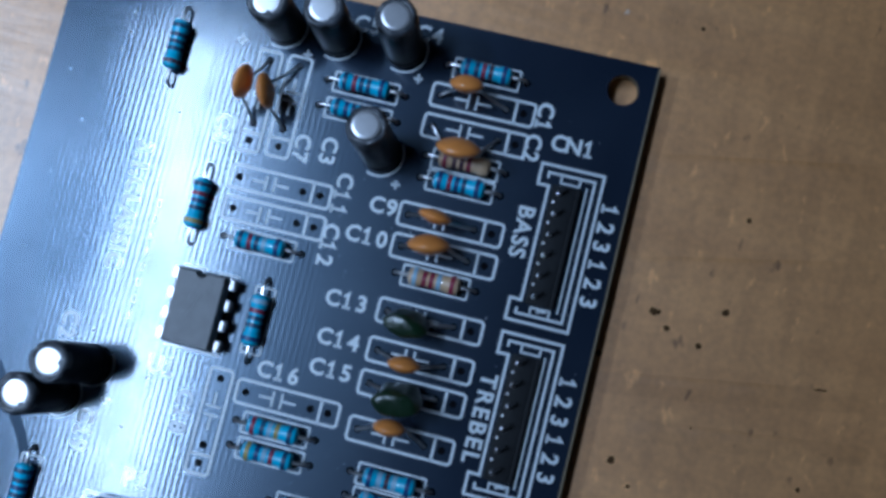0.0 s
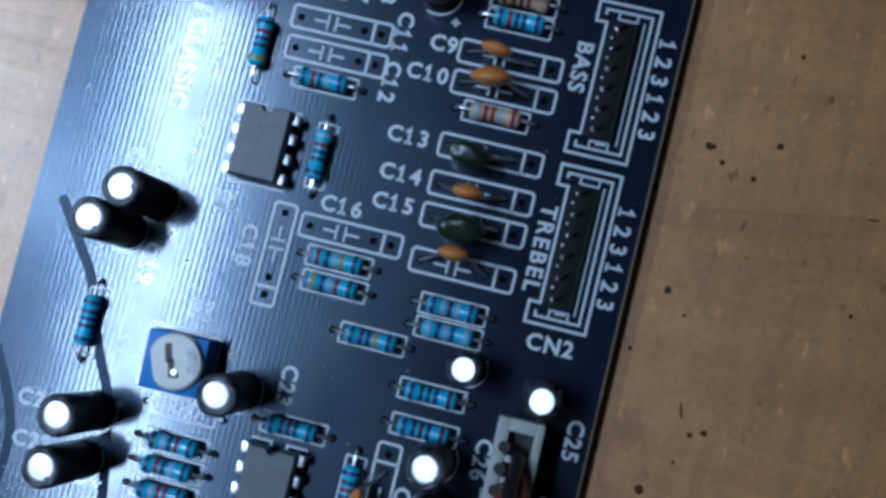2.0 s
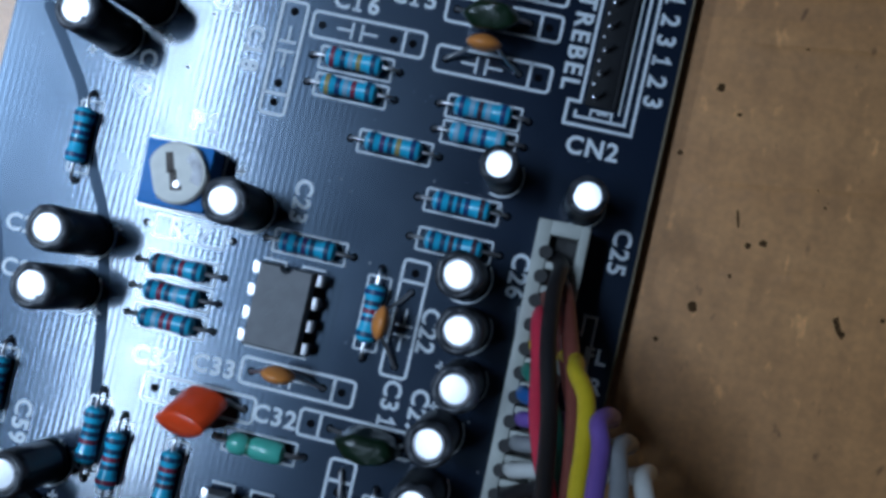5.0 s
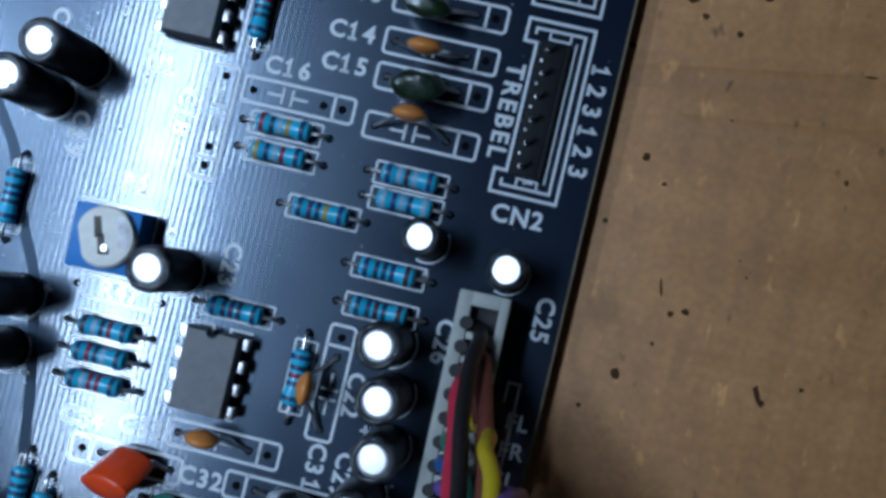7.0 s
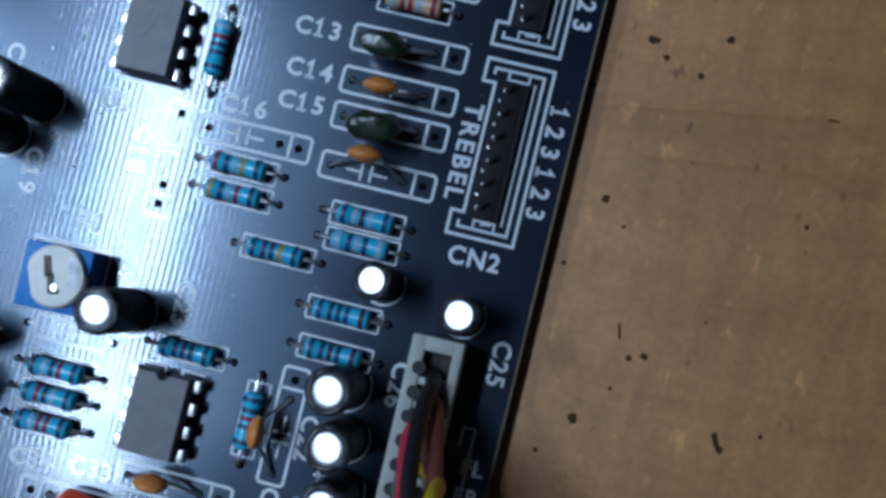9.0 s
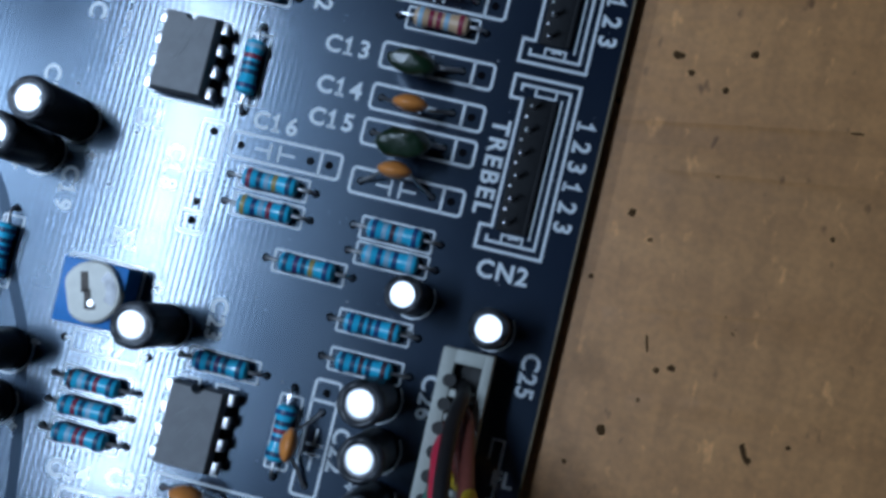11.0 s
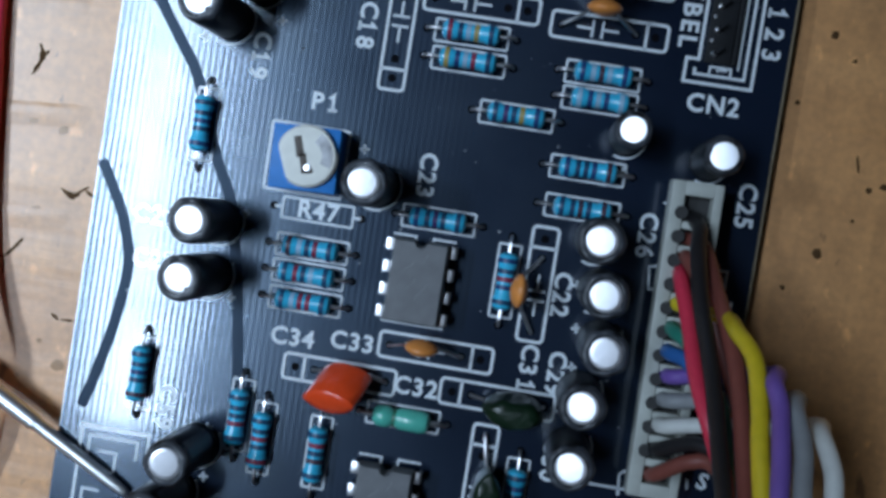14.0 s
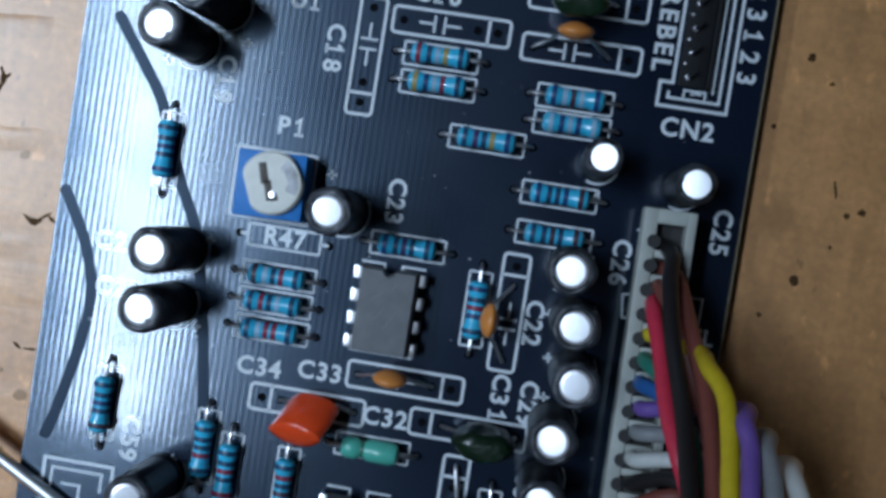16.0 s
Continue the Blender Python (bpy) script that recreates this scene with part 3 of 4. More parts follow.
def plug_outline(x0, y0, x1, y1):
    """Printed outline of a six-way plug with its two side ears, and its double row of pads."""
    ear, e = 1.35, 2.6
    bm = stroke([(x0, y1), (x1, y1), (x1, y0), (x0, y0), (x0, y0 + e), (x0 + ear, y0 + e), (x0 + ear, y1 - e), (x0, y1 - e)], True, 0.34)
    k = 0.95
    stroke([(x0 + k + 0.1, y1 - e + k), (x0 + k + 0.1, y1 - k), (x1 - k, y1 - k), (x1 - k, y0 + k), (x0 + k + 0.1, y0 + k), (x0 + k + 0.1, y0 + e - k)], w=0.30, bm=bm)
    stroke([(x1 - 1.75, y1 - 1.9), (x1 - 1.75, y0 + 1.9)], w=0.22, bm=bm)
    for yy, s in ((y1 - k, -1), (y0 + k, 1)):
        stroke([(x0 + 2.7, yy), (x0 + 2.7, yy + 1.0 * s), (x0 + 5.0, yy + 1.0 * s), (x0 + 5.0, yy)], w=0.22, bm=bm)
    ink(bm, 0, 0)
    letters("1", x0 + 3.9, y0 + 1.75, -90, 1.0)
    head = thing("pin_header", "black open pin header with six bent pins", "connector", x0, y1, 0, 0, "pin headers on the board")
    ln = y1 - y0
    part("base", box(3.3, -ln / 2, 0.22, 2.9, ln - 4.6, 0.44, 0.1), HOUSING, head)
    part("wall", box(5.05, -ln / 2, 0.5, 0.5, ln - 4.6, 1.0, 0.1), HOUSING, head)
    step = (ln - 6.6) / 5
    for k in range(6):
        py = -3.3 - k * step
        post = part("pin", tube([(2.8, py, 0.3), (2.85, py, 0.9), (3.1, py + 0.25, 1.2), (3.6, py + 0.75, 1.35)], [0.24, 0.24, 0.24, 0.16], 8, 4), DARK_PIN, head)
        part("pin_root", revolve([(0.40, 0.42), (0.36, 0.72), (0.22, 0.98), (0.0, 1.05)], 12, shift=(2.8, py, 0)), TIN, post, "tinned root of the pin")
        if k < 5:
            part("solder_dot", revolve([(0.19, 0.42), (0.15, 0.55), (0.0, 0.6)], 10, shift=(2.35, py - 0.45 * step, 0)), TIN, head, "small bright solder dot")


plug_outline(-11.0, -34.1, -3.3, -14.6)
plug_outline(-10.9, -55.6, -3.4, -35.7)
# Outlines near the white plug and near the board's other edge.
ink(stroke([(-3.9, -78.0), (-3.9, -75.8), (-2.6, -75.8), (-2.6, -88.0)], w=0.26), 0, 0)
ink(stroke([(-72.6, -116.6), (-72.6, -105.3), (-64.6, -105.3), (-64.6, -109.0)], w=0.34), 0, 0)
ink(stroke([(-71.6, -109.2), (-71.6, -106.3), (-65.8, -106.3), (-65.8, -108.4)], w=0.28), 0, 0)
ink(stroke([(-71.6, -115.4), (-71.6, -112.6), (-69.6, -112.6)], w=0.28), 0, 0)
ink(stroke([(-70.4, -110.8), (-68.2, -110.8), (-68.2, -108.0), (-70.4, -108.0)], w=0.28), 0, 0)
ink(stroke([(-72.6, -118.0), (-55.0, -118.0)], w=0.30), 0, 0)
ink(stroke(rounded(-4.5, -3.85, 4.5, 3.85, 0.2), True), -51.3, -70.8)
ink(stroke([(-9.2, -76.2), (-11.2, -76.6), (-10.9, -79.1), (-9.4, -79.0)], w=0.24), 0, 0)
ink(stroke([(-10.5, -102.6), (-10.7, -100.2), (-10.3, -99.8), (-8.2, -99.4)], w=0.28), 0, 0)
ink(stroke([(-14.6, -102.0), (-13.9, -101.8), (-7.8, -101.8)], w=0.28), 0, 0)
ink(stroke([(-3.2, -99.4), (-3.1, -100.6)], w=0.28), 0, 0)
# Bare channels between the copper fields.
for line in ([(-71.7, -54.2), (-67.5, -60.0), (-65.2, -63.5), (-62.0, -71.5), (-59.3, -77.0), (-57.6, -84.0), (-56.6, -89.0), (-55.6, -95.5), (-55.0, -100.0)],
             [(-75.0, -74.4), (-72.6, -78.5), (-71.2, -81.5), (-70.1, -86.0), (-70.6, -92.0), (-71.9, -98.5), (-73.2, -103.2)]):
    flat = [tuple(p) for p in smooth_line([(*q, 0) for q in line], 8)]
    streak = tube(flat, [0.4] + [0.68] * (len(flat) - 2) + [0.4], 12, 1)
    bmesh.ops.scale(streak, vec=(1, 1, 0.012), verts=streak.verts)
    part("bare_channel", streak, DULL, board, "dull bare channel between the copper fields")
bm = stroke(rounded(-4.1, -1.2, 4.1, 1.2, 0.12, 1), True, 0.24)
stroke([(-5.0, 0), (-4.1, 0)], bm=bm)
stroke([(4.1, 0), (5.0, 0)], bm=bm)
ink(bm, -49.1, -76.5)
for hx in (-54.2, -44.0):
    hole(hx, -76.5)


# ---- resistors ----
BODY = [(0.0, -3.25), (0.55, -3.2), (1.0, -2.95), (1.17, -2.5), (1.15, -2.0), (0.98, -1.55), (0.95, 0.0), (0.98, 1.55), (1.15, 2.0), (1.17, 2.5), (1.0, 2.95), (0.55, 3.2), (0.0, 3.25)]
cache = {}


def cached(key, make):
    if key not in cache:
        cache[key] = make()
    return cache[key]


def body_radius(h):
    rs, hs = zip(*BODY)
    return float(np.interp(h, hs, rs))


def band_mesh(h, code):
    w = 0.27
    ring = [(body_radius(h + d) + e, h + d) for d, e in ((-w, -0.03), (-w, 0.025), (0, 0.03), (w, 0.025), (w, -0.03))]
    return mesh_from("band", revolve(ring, 18, "x", shift=(0, 0, 1.3)), BAND[code])


BANDS_AT = (-2.35, -1.15, -0.25, 0.65, 2.3)


def resistor(x, y, turn, codes, skin=BLUE, printed=True, label="", tip=0.0):
    ob = thing("resistor", label or "blue banded metal-film resistor soldered to the circuit board", "resistor", x, y, 0, turn + tip, "resistors on the board")
    core = lay("body", cached(("body", skin.name), lambda: mesh_from("body", revolve(BODY, 18, "x", shift=(0, 0, 1.3)), skin)), ob)
    for h, code in zip(BANDS_AT, codes):
        lay("band", cached((h, code), lambda: band_mesh(h, code)), core)
    for s in (-1, 1):
        lay("lead", cached(("lead", s), lambda: mesh_from("lead", tube([(s * 3.1, 0, 1.3), (s * 4.3, 0, 1.28), (s * 4.95, 0, 0.95), (s * 5.1, 0, 0.3), (s * 5.1, 0, -0.2)], 0.21, 8, 4), TIN)), ob)
    if printed:
        res_outline(x, y, turn)


for x, y, codes in ((-34.6, -10.4, "krkkb"), (-34.8, -13.8, "kbkkw"), (-20.3, -5.4, "bkrnb"), (-20.2, -19.8, "brbkb"), (-42.3, -32.5, "krkwb"),
                    (-34.9, -54.0, "rkwgk"), (-34.8, -57.1, "gbwrk"), (-19.7, -56.4, "bwnwb"), (-19.6, -59.3, "wbwbw"), (-28.5, -62.3, "kvkgb"), (-19.7, -67.1, "bkkbn"),
                    (-19.6, -71.5, "kknkn"), (-35.3, -75.2, "bkvkk"), (-49.1, -80.7, "nwkrk"), (-49.1, -83.7, "krkwk"), (-49.0, -86.8, "kwrrk")):
    resistor(x, y, 0, codes)
for x, y, codes, printed in ((-59.2, -10.6, "kkkkn", False), (-51.2, -29.4, "krbkg", False), (-40.4, -41.7, "wrkkb", True), (-63.6, -68.6, "kkbkb", True),
                             (-66.5, -98.0, "kkbkn", True), (-54.5, -101.0, "kkkrk", True), (-51.5, -103.2, "kkrkr", True), (-44.9, -103.7, "krknk", True),
                             (-26.8, -80.8, "bkrbk", True), (-22.0, -104.6, "kbkkr", True)):
    resistor(x, y, -90, codes, printed=printed)
TAN_LABEL = "tan carbon-film resistor with dark red bands on the circuit board"
resistor(-20.2, -17.0, 0, "rnnrk"[:4], TAN, label=TAN_LABEL)
resistor(-20.3, -31.9, 0, "wrrwr", TAN, label=TAN_LABEL)

coil = thing("inductor", "sea-green axial inductor lying in its printed box", "inductor", -35.8, -98.0, 0, 0)
part("body", revolve([(0, -3.3), (0.8, -3.2), (1.2, -2.7), (1.25, -1.6), (0.9, -1.0), (0.95, -0.7), (1.25, -0.2), (1.3, 2.2), (1.1, 2.9), (0.5, 3.2), (0, 3.25)], 18, "x", shift=(0, 0, 1.35)), TEAL, coil)
part("band", revolve([(0.92, -1.05), (0.98, -0.85), (0.98, -0.65), (0.92, -0.45)], 18, "x", shift=(0, 0, 1.35)), BAND["y"], coil)
for s in (-1, 1):
    part("lead", tube([(s * 3.1, 0, 1.3), (s * 4.3, 0, 1.25), (s * 5.05, 0, 0.8), (s * 5.1, 0, -0.2)], 0.27, 8, 4), TIN, coil)
res_outline(-35.8, -98.0)


# ---- standing electrolytic capacitors ----
def electrolytic(x, y, dia=5.0, high=11.0, lean=(0.0, 0.0), turn=0.0, ring=True, face=0.0):
    ob = thing("electrolytic_capacitor", "black electrolytic capacitor with a bright aluminium top, standing upright" if dia > 4.5 else "small black electrolytic capacitor with a silver top, standing upright",
               "capacitor", x, y, 0, 0, "electrolytic capacitors on the board")
    ob.matrix_basis = pose(x * MM, y * MM, 0, -math.degrees(math.atan2(lean[1], high)), math.degrees(math.atan2(lean[0], high)), 0) @ pose(0, 0, 0, 0, 0, turn)
    r, h = dia / 2, high
    sleeve = [(0, 0.25), (r * 0.86, 0.25), (r, 0.5), (r, 1.2), (r * 0.93, 1.5), (r * 0.93, 1.7), (r, 2.0), (r, h - 0.55), (r * 0.975, h - 0.28), (r * 0.90, h - 0.08), (r * 0.80, h - 0.02), (r * 0.69, h - 0.05), (r * 0.68, h - 0.6), (0, h - 0.6)]
    skin = lay("sleeve", cached(("sleeve", dia, h), lambda: mesh_from("sleeve", revolve(sleeve, 32), SLEEVE)), ob)

    def top():
        t = revolve([(r * 0.66, h - 0.60), (r * 0.68, h - 0.09), (r * 0.66, h - 0.05), (r * 0.50, h - 0.035), (0, h - 0.03)], 28)
        return mesh_from("top", t, ALU)

    seat = Matrix.Translation((0, 0, (h + r * 0.6 * abs(math.sin(radians(face)))) * MM)) @ pose(0, 0, 0, 0, 0, -turn) @ pose(0, 0, 0, 0, face, 0) @ pose(0, 0, 0, 0, 0, turn) @ Matrix.Translation((0, 0, -h * MM))
    lay("top", cached(("top", dia, h), top), ob, "bright plain aluminium top", at=seat)

    def rim():
        bm = revolve([(r * 0.69, h - 0.10), (r * 0.71, h + 0.04), (r * 0.80, h + 0.08), (r * 0.91, h - 0.03), (r * 0.99, h - 0.28), (r * 1.012, h - 0.7), (r * 1.0, h - 0.95)], 36)
        for v in bm.verts:
            v.co += 0.19 * noise.noise_vector(v.co * 0.9 + Vector((dia, 3.1, h)))
        return mesh_from("rim", bm, RIM)

    lay("rim", cached(("rim", dia, h), rim), skin, "crumpled edge of the shrunk film", at=pose(0, 0, 0, 0, 0, turn * 1.7))

    def stripe():
        bm = bmesh.new()
        arc = [radians(a) for a in range(-24, 25, 6)]
        rows = [[bm.verts.new(((r + 0.02) * math.cos(a), (r + 0.02) * math.sin(a), z)) for a in arc] for z in (2.0, h - 1.1)]
        for k in range(len(arc) - 1):
            bm.faces.new((rows[0][k], rows[0][k + 1], rows[1][k + 1], rows[1][k]))
        return mesh_from("stripe", bm, STRIPE)

    lay("stripe", cached(("stripe", dia, h), stripe), skin, "pale grey polarity stripe")
    for s in (-1, 1):
        lay("lead", cached(("pin", s), lambda: mesh_from("lead", tube([(s * 1.0, 0, 0.4), (s * 1.0, 0, 0.1), (s * 1.0, 0, -0.3)], 0.25, 8, 1), TIN)), ob)
    if ring:
        arc = [((r + 0.35) * math.cos(radians(a)), (r + 0.35) * math.sin(radians(a))) for a in range(-115, 41, 10)]
        ink(stroke(arc, w=0.24), x, y, 0, "ring_mark")


# Each row: the foot, the lean of the body, the turn of the stripe and the tilt of the top.
for x, y, lean, turn, face in (
        (-46.6, -4.9, (0.4, -0.3), 140, 0), (-39.6, -4.9, (0.1, 0.3), 150, 3), (-31.0, -4.6, (0.0, 0.8), 130, 7), (-30.7, -18.0, (-0.5, 1.1), 190, 7),
        (-59.4, -51.8, (-0.7, 0.0), 170, 0), (-62.4, -56.3, (-0.5, 0.1), 150, 0), (-60.2, -79.3, (-0.2, 0.0), 150, -2), (-60.4, -85.5, (-0.2, 0.0), 150, 0),
        (-42.9, -72.4, (0.1, -0.1), 60, -1), (-17.5, -74.6, (-0.1, 0.0), 30, -8), (-16.3, -80.1, (0.0, 0.0), 20, -7), (-15.5, -85.8, (0.1, -0.1), 20, -6),
        (-16.8, -91.8, (0.0, 0.0), 30, -11), (-17.0, -98.2, (0.0, 0.0), 30, -11), (-58.9, -105.1, (-0.1, 0.0), 40, 6), (-60.8, -111.0, (-0.2, 0.0), 40, 0)):
    electrolytic(x, y, 5.0, 11.0, lean, turn, face=face)
electrolytic(-16.1, -62.8, 4.0, 10.0, (-0.1, 0.0), 100, face=-11.5)
electrolytic(-6.8, -64.1, 4.2, 10.4, (0.0, 0.0), 100, face=-10)


# ---- ceramic discs and film capacitors ----
def disc_capacitor(x, y, z, holes, dia=4.0, thick=1.7, turn=0.0, tilt=0.0):
    ob = thing("ceramic_capacitor", "small orange ceramic disc capacitor on thin wire legs", "capacitor", x, y, 0, 0, "ceramic capacitors on the board")
    bm = bmesh.new()
    bmesh.ops.create_uvsphere(bm, u_segments=20, v_segments=12, radius=1.0)
    for v in bm.verts:
        edge = 1.0 - 0.25 * math.hypot(v.co.x, v.co.z) ** 2
        v.co = Vector((v.co.x * dia / 2, v.co.y * thick / 2 * edge, v.co.z * dia / 2 * (1.06 if v.co.z < 0 else 1.0)))
    bm.transform(pose(0, 0, z, tilt, 0, turn).to_4x4())
    part("body", bm, DISC, ob)
    c, s = math.cos(radians(turn)), math.sin(radians(turn))
    for sgn, (hx, hy) in zip((-1, 1), holes):
        ax, ay = c * sgn * dia * 0.32, s * sgn * dia * 0.32
        part("lead", tube([(ax * 0.9, ay * 0.9, z - dia * 0.33), (ax * 1.2, ay * 1.2, z - dia * 0.62), ((ax + hx - x) / 2, (ay + hy - y) / 2, max(0.9, (z - dia * 0.6) / 2)), (hx - x, hy - y, 0.4), (hx - x, hy - y, -0.2)], 0.23, 7, 5), TIN, ob)


def across(cx, cy):
    return ((cx - 5.35, cy), (cx + 2.95, cy))


disc_capacitor(-21.9, -8.2, 4.6, across(-19.9, -9.2), 4.2, 2.2, 4, 25)
disc_capacitor(-21.0, -16.0, 4.8, across(-20.0, -13.2), 5.4, 2.4, 2, 25)
disc_capacitor(-21.8, -24.5, 4.0, across(-20.2, -24.6), 4.2, 1.8, -6, 10)
disc_capacitor(-21.7, -28.0, 4.2, across(-20.1, -28.6), 5.2, 2.5, 8, 15)
disc_capacitor(-21.0, -42.4, 5.0, across(-19.8, -41.6), 4.0, 2.0, 2, 10)
disc_capacitor(-20.9, -49.9, 5.0, across(-19.8, -51.4), 3.9, 2.0, 2, 10)
disc_capacitor(-34.6, -89.3, 4.6, across(-33.3, -90.1), 3.8, 1.9, 0, 10)
disc_capacitor(-25.1, -81.4, 4.2, ((-23.1, -86.0), (-23.1, -77.6)), 3.8, 2.0, 90, 10)
disc_capacitor(-48.5, -14.0, 5.0, ((-47.4, -17.9), (-47.4, -9.7)), 4.4, 2.0, 84, -6)
disc_capacitor(-45.5, -14.5, 5.0, ((-43.5, -17.8), (-43.5, -9.6)), 4.5, 2.1, 108, -4)


SOFT_END = ((0.0, 0.70), (0.05, 0.88), (0.16, 0.98), (0.4, 1.0), (0.72, 1.0), (0.86, 0.98), (0.94, 0.90), (0.985, 0.74), (1.0, 0.45))
FIRM_END = ((0.0, 0.80), (0.04, 0.95), (0.12, 1.0), (0.5, 1.0), (0.90, 1.0), (0.925, 0.95), (0.965, 0.74), (0.99, 0.45), (1.0, 0.15))


def film_capacitor(x, y, holes, size, material, label, turn=0.0, tilt=0.0, z=0.9, shape=SOFT_END, point=1.25, rough=0.10, lean=0.0):
    ob = thing("film_capacitor", label, "capacitor", x, y, 0, 0, "film capacitors on the board")
    sx, sy, sz = size
    bm, rings, n = bmesh.new(), [], 28
    for h, g in shape:
        ring = []
        for k in range(n):
            a = 2 * math.pi * k / n
            p = Vector((math.cos(a) * sx / 2 * g, math.copysign(abs(math.sin(a)) ** point, math.sin(a)) * sy / 2 * g, sz * h))
            ring.append(bm.verts.new(p + rough * noise.noise_vector(p * 0.6 + Vector((x, y, 0)))))
        rings.append(ring)
    for lo, hi in zip(rings, rings[1:]):
        for k in range(n):
            bm.faces.new((lo[k], lo[(k + 1) % n], hi[(k + 1) % n], hi[k]))
    bm.faces.new(rings[0])
    bm.faces.new(rings[-1])
    bm.transform(pose(0, 0, z, tilt, lean, turn))
    part("body", bm, material, ob)
    c, s = math.cos(radians(turn)), math.sin(radians(turn))
    for sgn, (hx, hy) in zip((-1, 1), holes):
        ax, ay = c * sgn * sx * 0.36, s * sgn * sx * 0.36
        part("lead", tube([(ax, ay, z + 0.9), (ax, ay, z + 0.1), ((ax + hx - x) / 2, (ay + hy - y) / 2, 0.8), (hx - x, hy - y, 0.3), (hx - x, hy - y, -0.2)], 0.24, 7, 5), TIN, ob)


DARK = "dark green lumpy film capacitor soldered over its printed box"
film_capacitor(-22.0, -37.1, across(-19.8, -36.7), (5.4, 2.9, 5.2), GREEN, DARK, -4, 12, rough=0.42)
film_capacitor(-20.9, -45.9, across(-19.8, -45.7), (5.8, 3.3, 5.8), GREEN, DARK, 6, 14, rough=0.42)
film_capacitor(-23.6, -94.4, ((-28.5, -94.2), (-20.3, -94.2)), (7.0, 3.2, 5.2), GREEN, DARK, 0, 4, rough=0.42)
film_capacitor(-25.4, -104.6, ((-26.2, -106.7), (-26.2, -98.4)), (6.2, 3.0, 5.2), GREEN, DARK, 90, 6, rough=0.42)
film_capacitor(-42.6, -93.9, ((-46.8, -94.4), (-38.5, -94.4)), (6.5, 3.4, 5.6), RED_FILM, "orange-red dipped film capacitor leaning over the board", 3, 35, 0.9, FIRM_END, 1.35, 0.06, -20)


# ---- chips ----
def chip(x, y, label):
    ob = thing("dip_chip", label, "microchip", x, y, 0, 0, "eight-pin chips on the board")

    def body():
        bm = bmesh.new()
        rows = []
        for z, g in ((0.7, 0.35), (2.2, 0.0), (2.5, 0.0), (3.85, 0.30)):
            hx, hy = 3.2 - g, 4.7 - g
            rows.append([bm.verts.new(p) for p in ((-hx, -hy, z), (hx, -hy, z), (hx, hy, z), (0.75, hy, z), (0.53, hy - 0.45, z), (0, hy - 0.65, z), (-0.53, hy - 0.45, z), (-0.75, hy, z), (-hx, hy, z))])
        for a, b in zip(rows, rows[1:]):
            for k in range(9):
                bm.faces.new((a[k], a[(k + 1) % 9], b[(k + 1) % 9], b[k]))
        bm.faces.new(rows[0])
        bm.faces.new(rows[-1])
        return mesh_from("body", bm, CHIP)

    core = lay("body", cached("chip", body), ob)
    rng = random.Random(int(-x * 10))
    for _ in range(5):
        sx, sy, a = rng.uniform(-1.6, 1.4), rng.uniform(-3.2, 2.6), rng.uniform(0.7, 1.3)
        ln = rng.uniform(0.8, 2.4)
        part("scuff", tube([(sx, sy, 3.845), (sx + ln * 0.5 * math.cos(a) + 0.1, sy + ln * 0.5 * math.sin(a), 3.85), (sx + ln * math.cos(a), sy + ln * math.sin(a), 3.845)], 0.035, 5, 3), SCRATCH, core)

    def pin(s):
        bm = box(s * 3.45, 0, 2.3, 0.9, 1.35, 0.28, 0.06)
        box(s * 3.85, 0, 1.5, 0.28, 1.35, 1.6, 0.06, bm=bm)
        box(s * 3.85, 0, 0.3, 0.26, 0.55, 1.2, 0.04, bm=bm)
        return mesh_from("pin", bm, TIN)

    for s in (-1, 1):
        for k in range(4):
            lay("pin", cached(("dip_pin", s), lambda: pin(s)), ob, at=pose(0, (3.81 - 2.54 * k) * MM, 0))
    bm = stroke([(-3.6, 4.95), (-1.0, 4.95), (-1.0, 4.2)], w=0.26)
    stroke([(1.0, 4.2), (1.0, 4.95), (3.6, 4.95)], w=0.26, bm=bm)
    stroke([(-3.6, -5.0), (3.6, -5.0)], w=0.26, bm=bm)
    ink(bm, x, y)


chip(-47.6, -42.1, "dark grey eight-pin chip with scuffed top and silver legs")
chip(-36.5, -82.4, "dark grey eight-pin chip with scuffed top and silver legs")
chip(-36.5, -107.9, "dark grey eight-pin chip beside a sea-green inductor")

# ---- trimmer ----
trim = thing("trimmer", "blue square trimmer with a round white slotted dial", "potentiometer", -50.7, -70.8, 0, 2)
part("housing", box(0, 0, 2.3, 7.6, 7.2, 4.2, 0.25), TRIM_BLUE, trim)
disc = revolve([(0, 4.2), (3.45, 4.2), (3.45, 4.95), (3.2, 5.25), (2.2, 5.3), (0, 5.22)], 48, shift=(0.35, 0.25, 0))
for turn, reach in ((200, 2.75), (30, 3.2)):
    way = Vector((math.cos(radians(turn)), math.sin(radians(turn)), 0))
    for v in disc.verts:
        over = (v.co - Vector((0.35, 0.25, v.co.z))).dot(way) - reach
        if over > 0:
            v.co -= way * over
dial = part("dial", disc, TRIM_WHITE, trim)
slot = box(-0.25, 1.3, 5.27, 0.85, 2.3, 0.14, 0.05)
box(0.0, -0.6, 5.27, 0.75, 2.2, 0.14, 0.05, bm=slot)
box(0.45, -1.5, 5.27, 0.9, 0.6, 0.14, 0.05, bm=slot)
part("slot", slot, SLOT, dial, "dark cranked screwdriver slot").matrix_basis = pose(0, 0, 0, 0, 0, 14)
window = bmesh.new()
arc = [radians(a) for a in range(-22, 63, 6)]
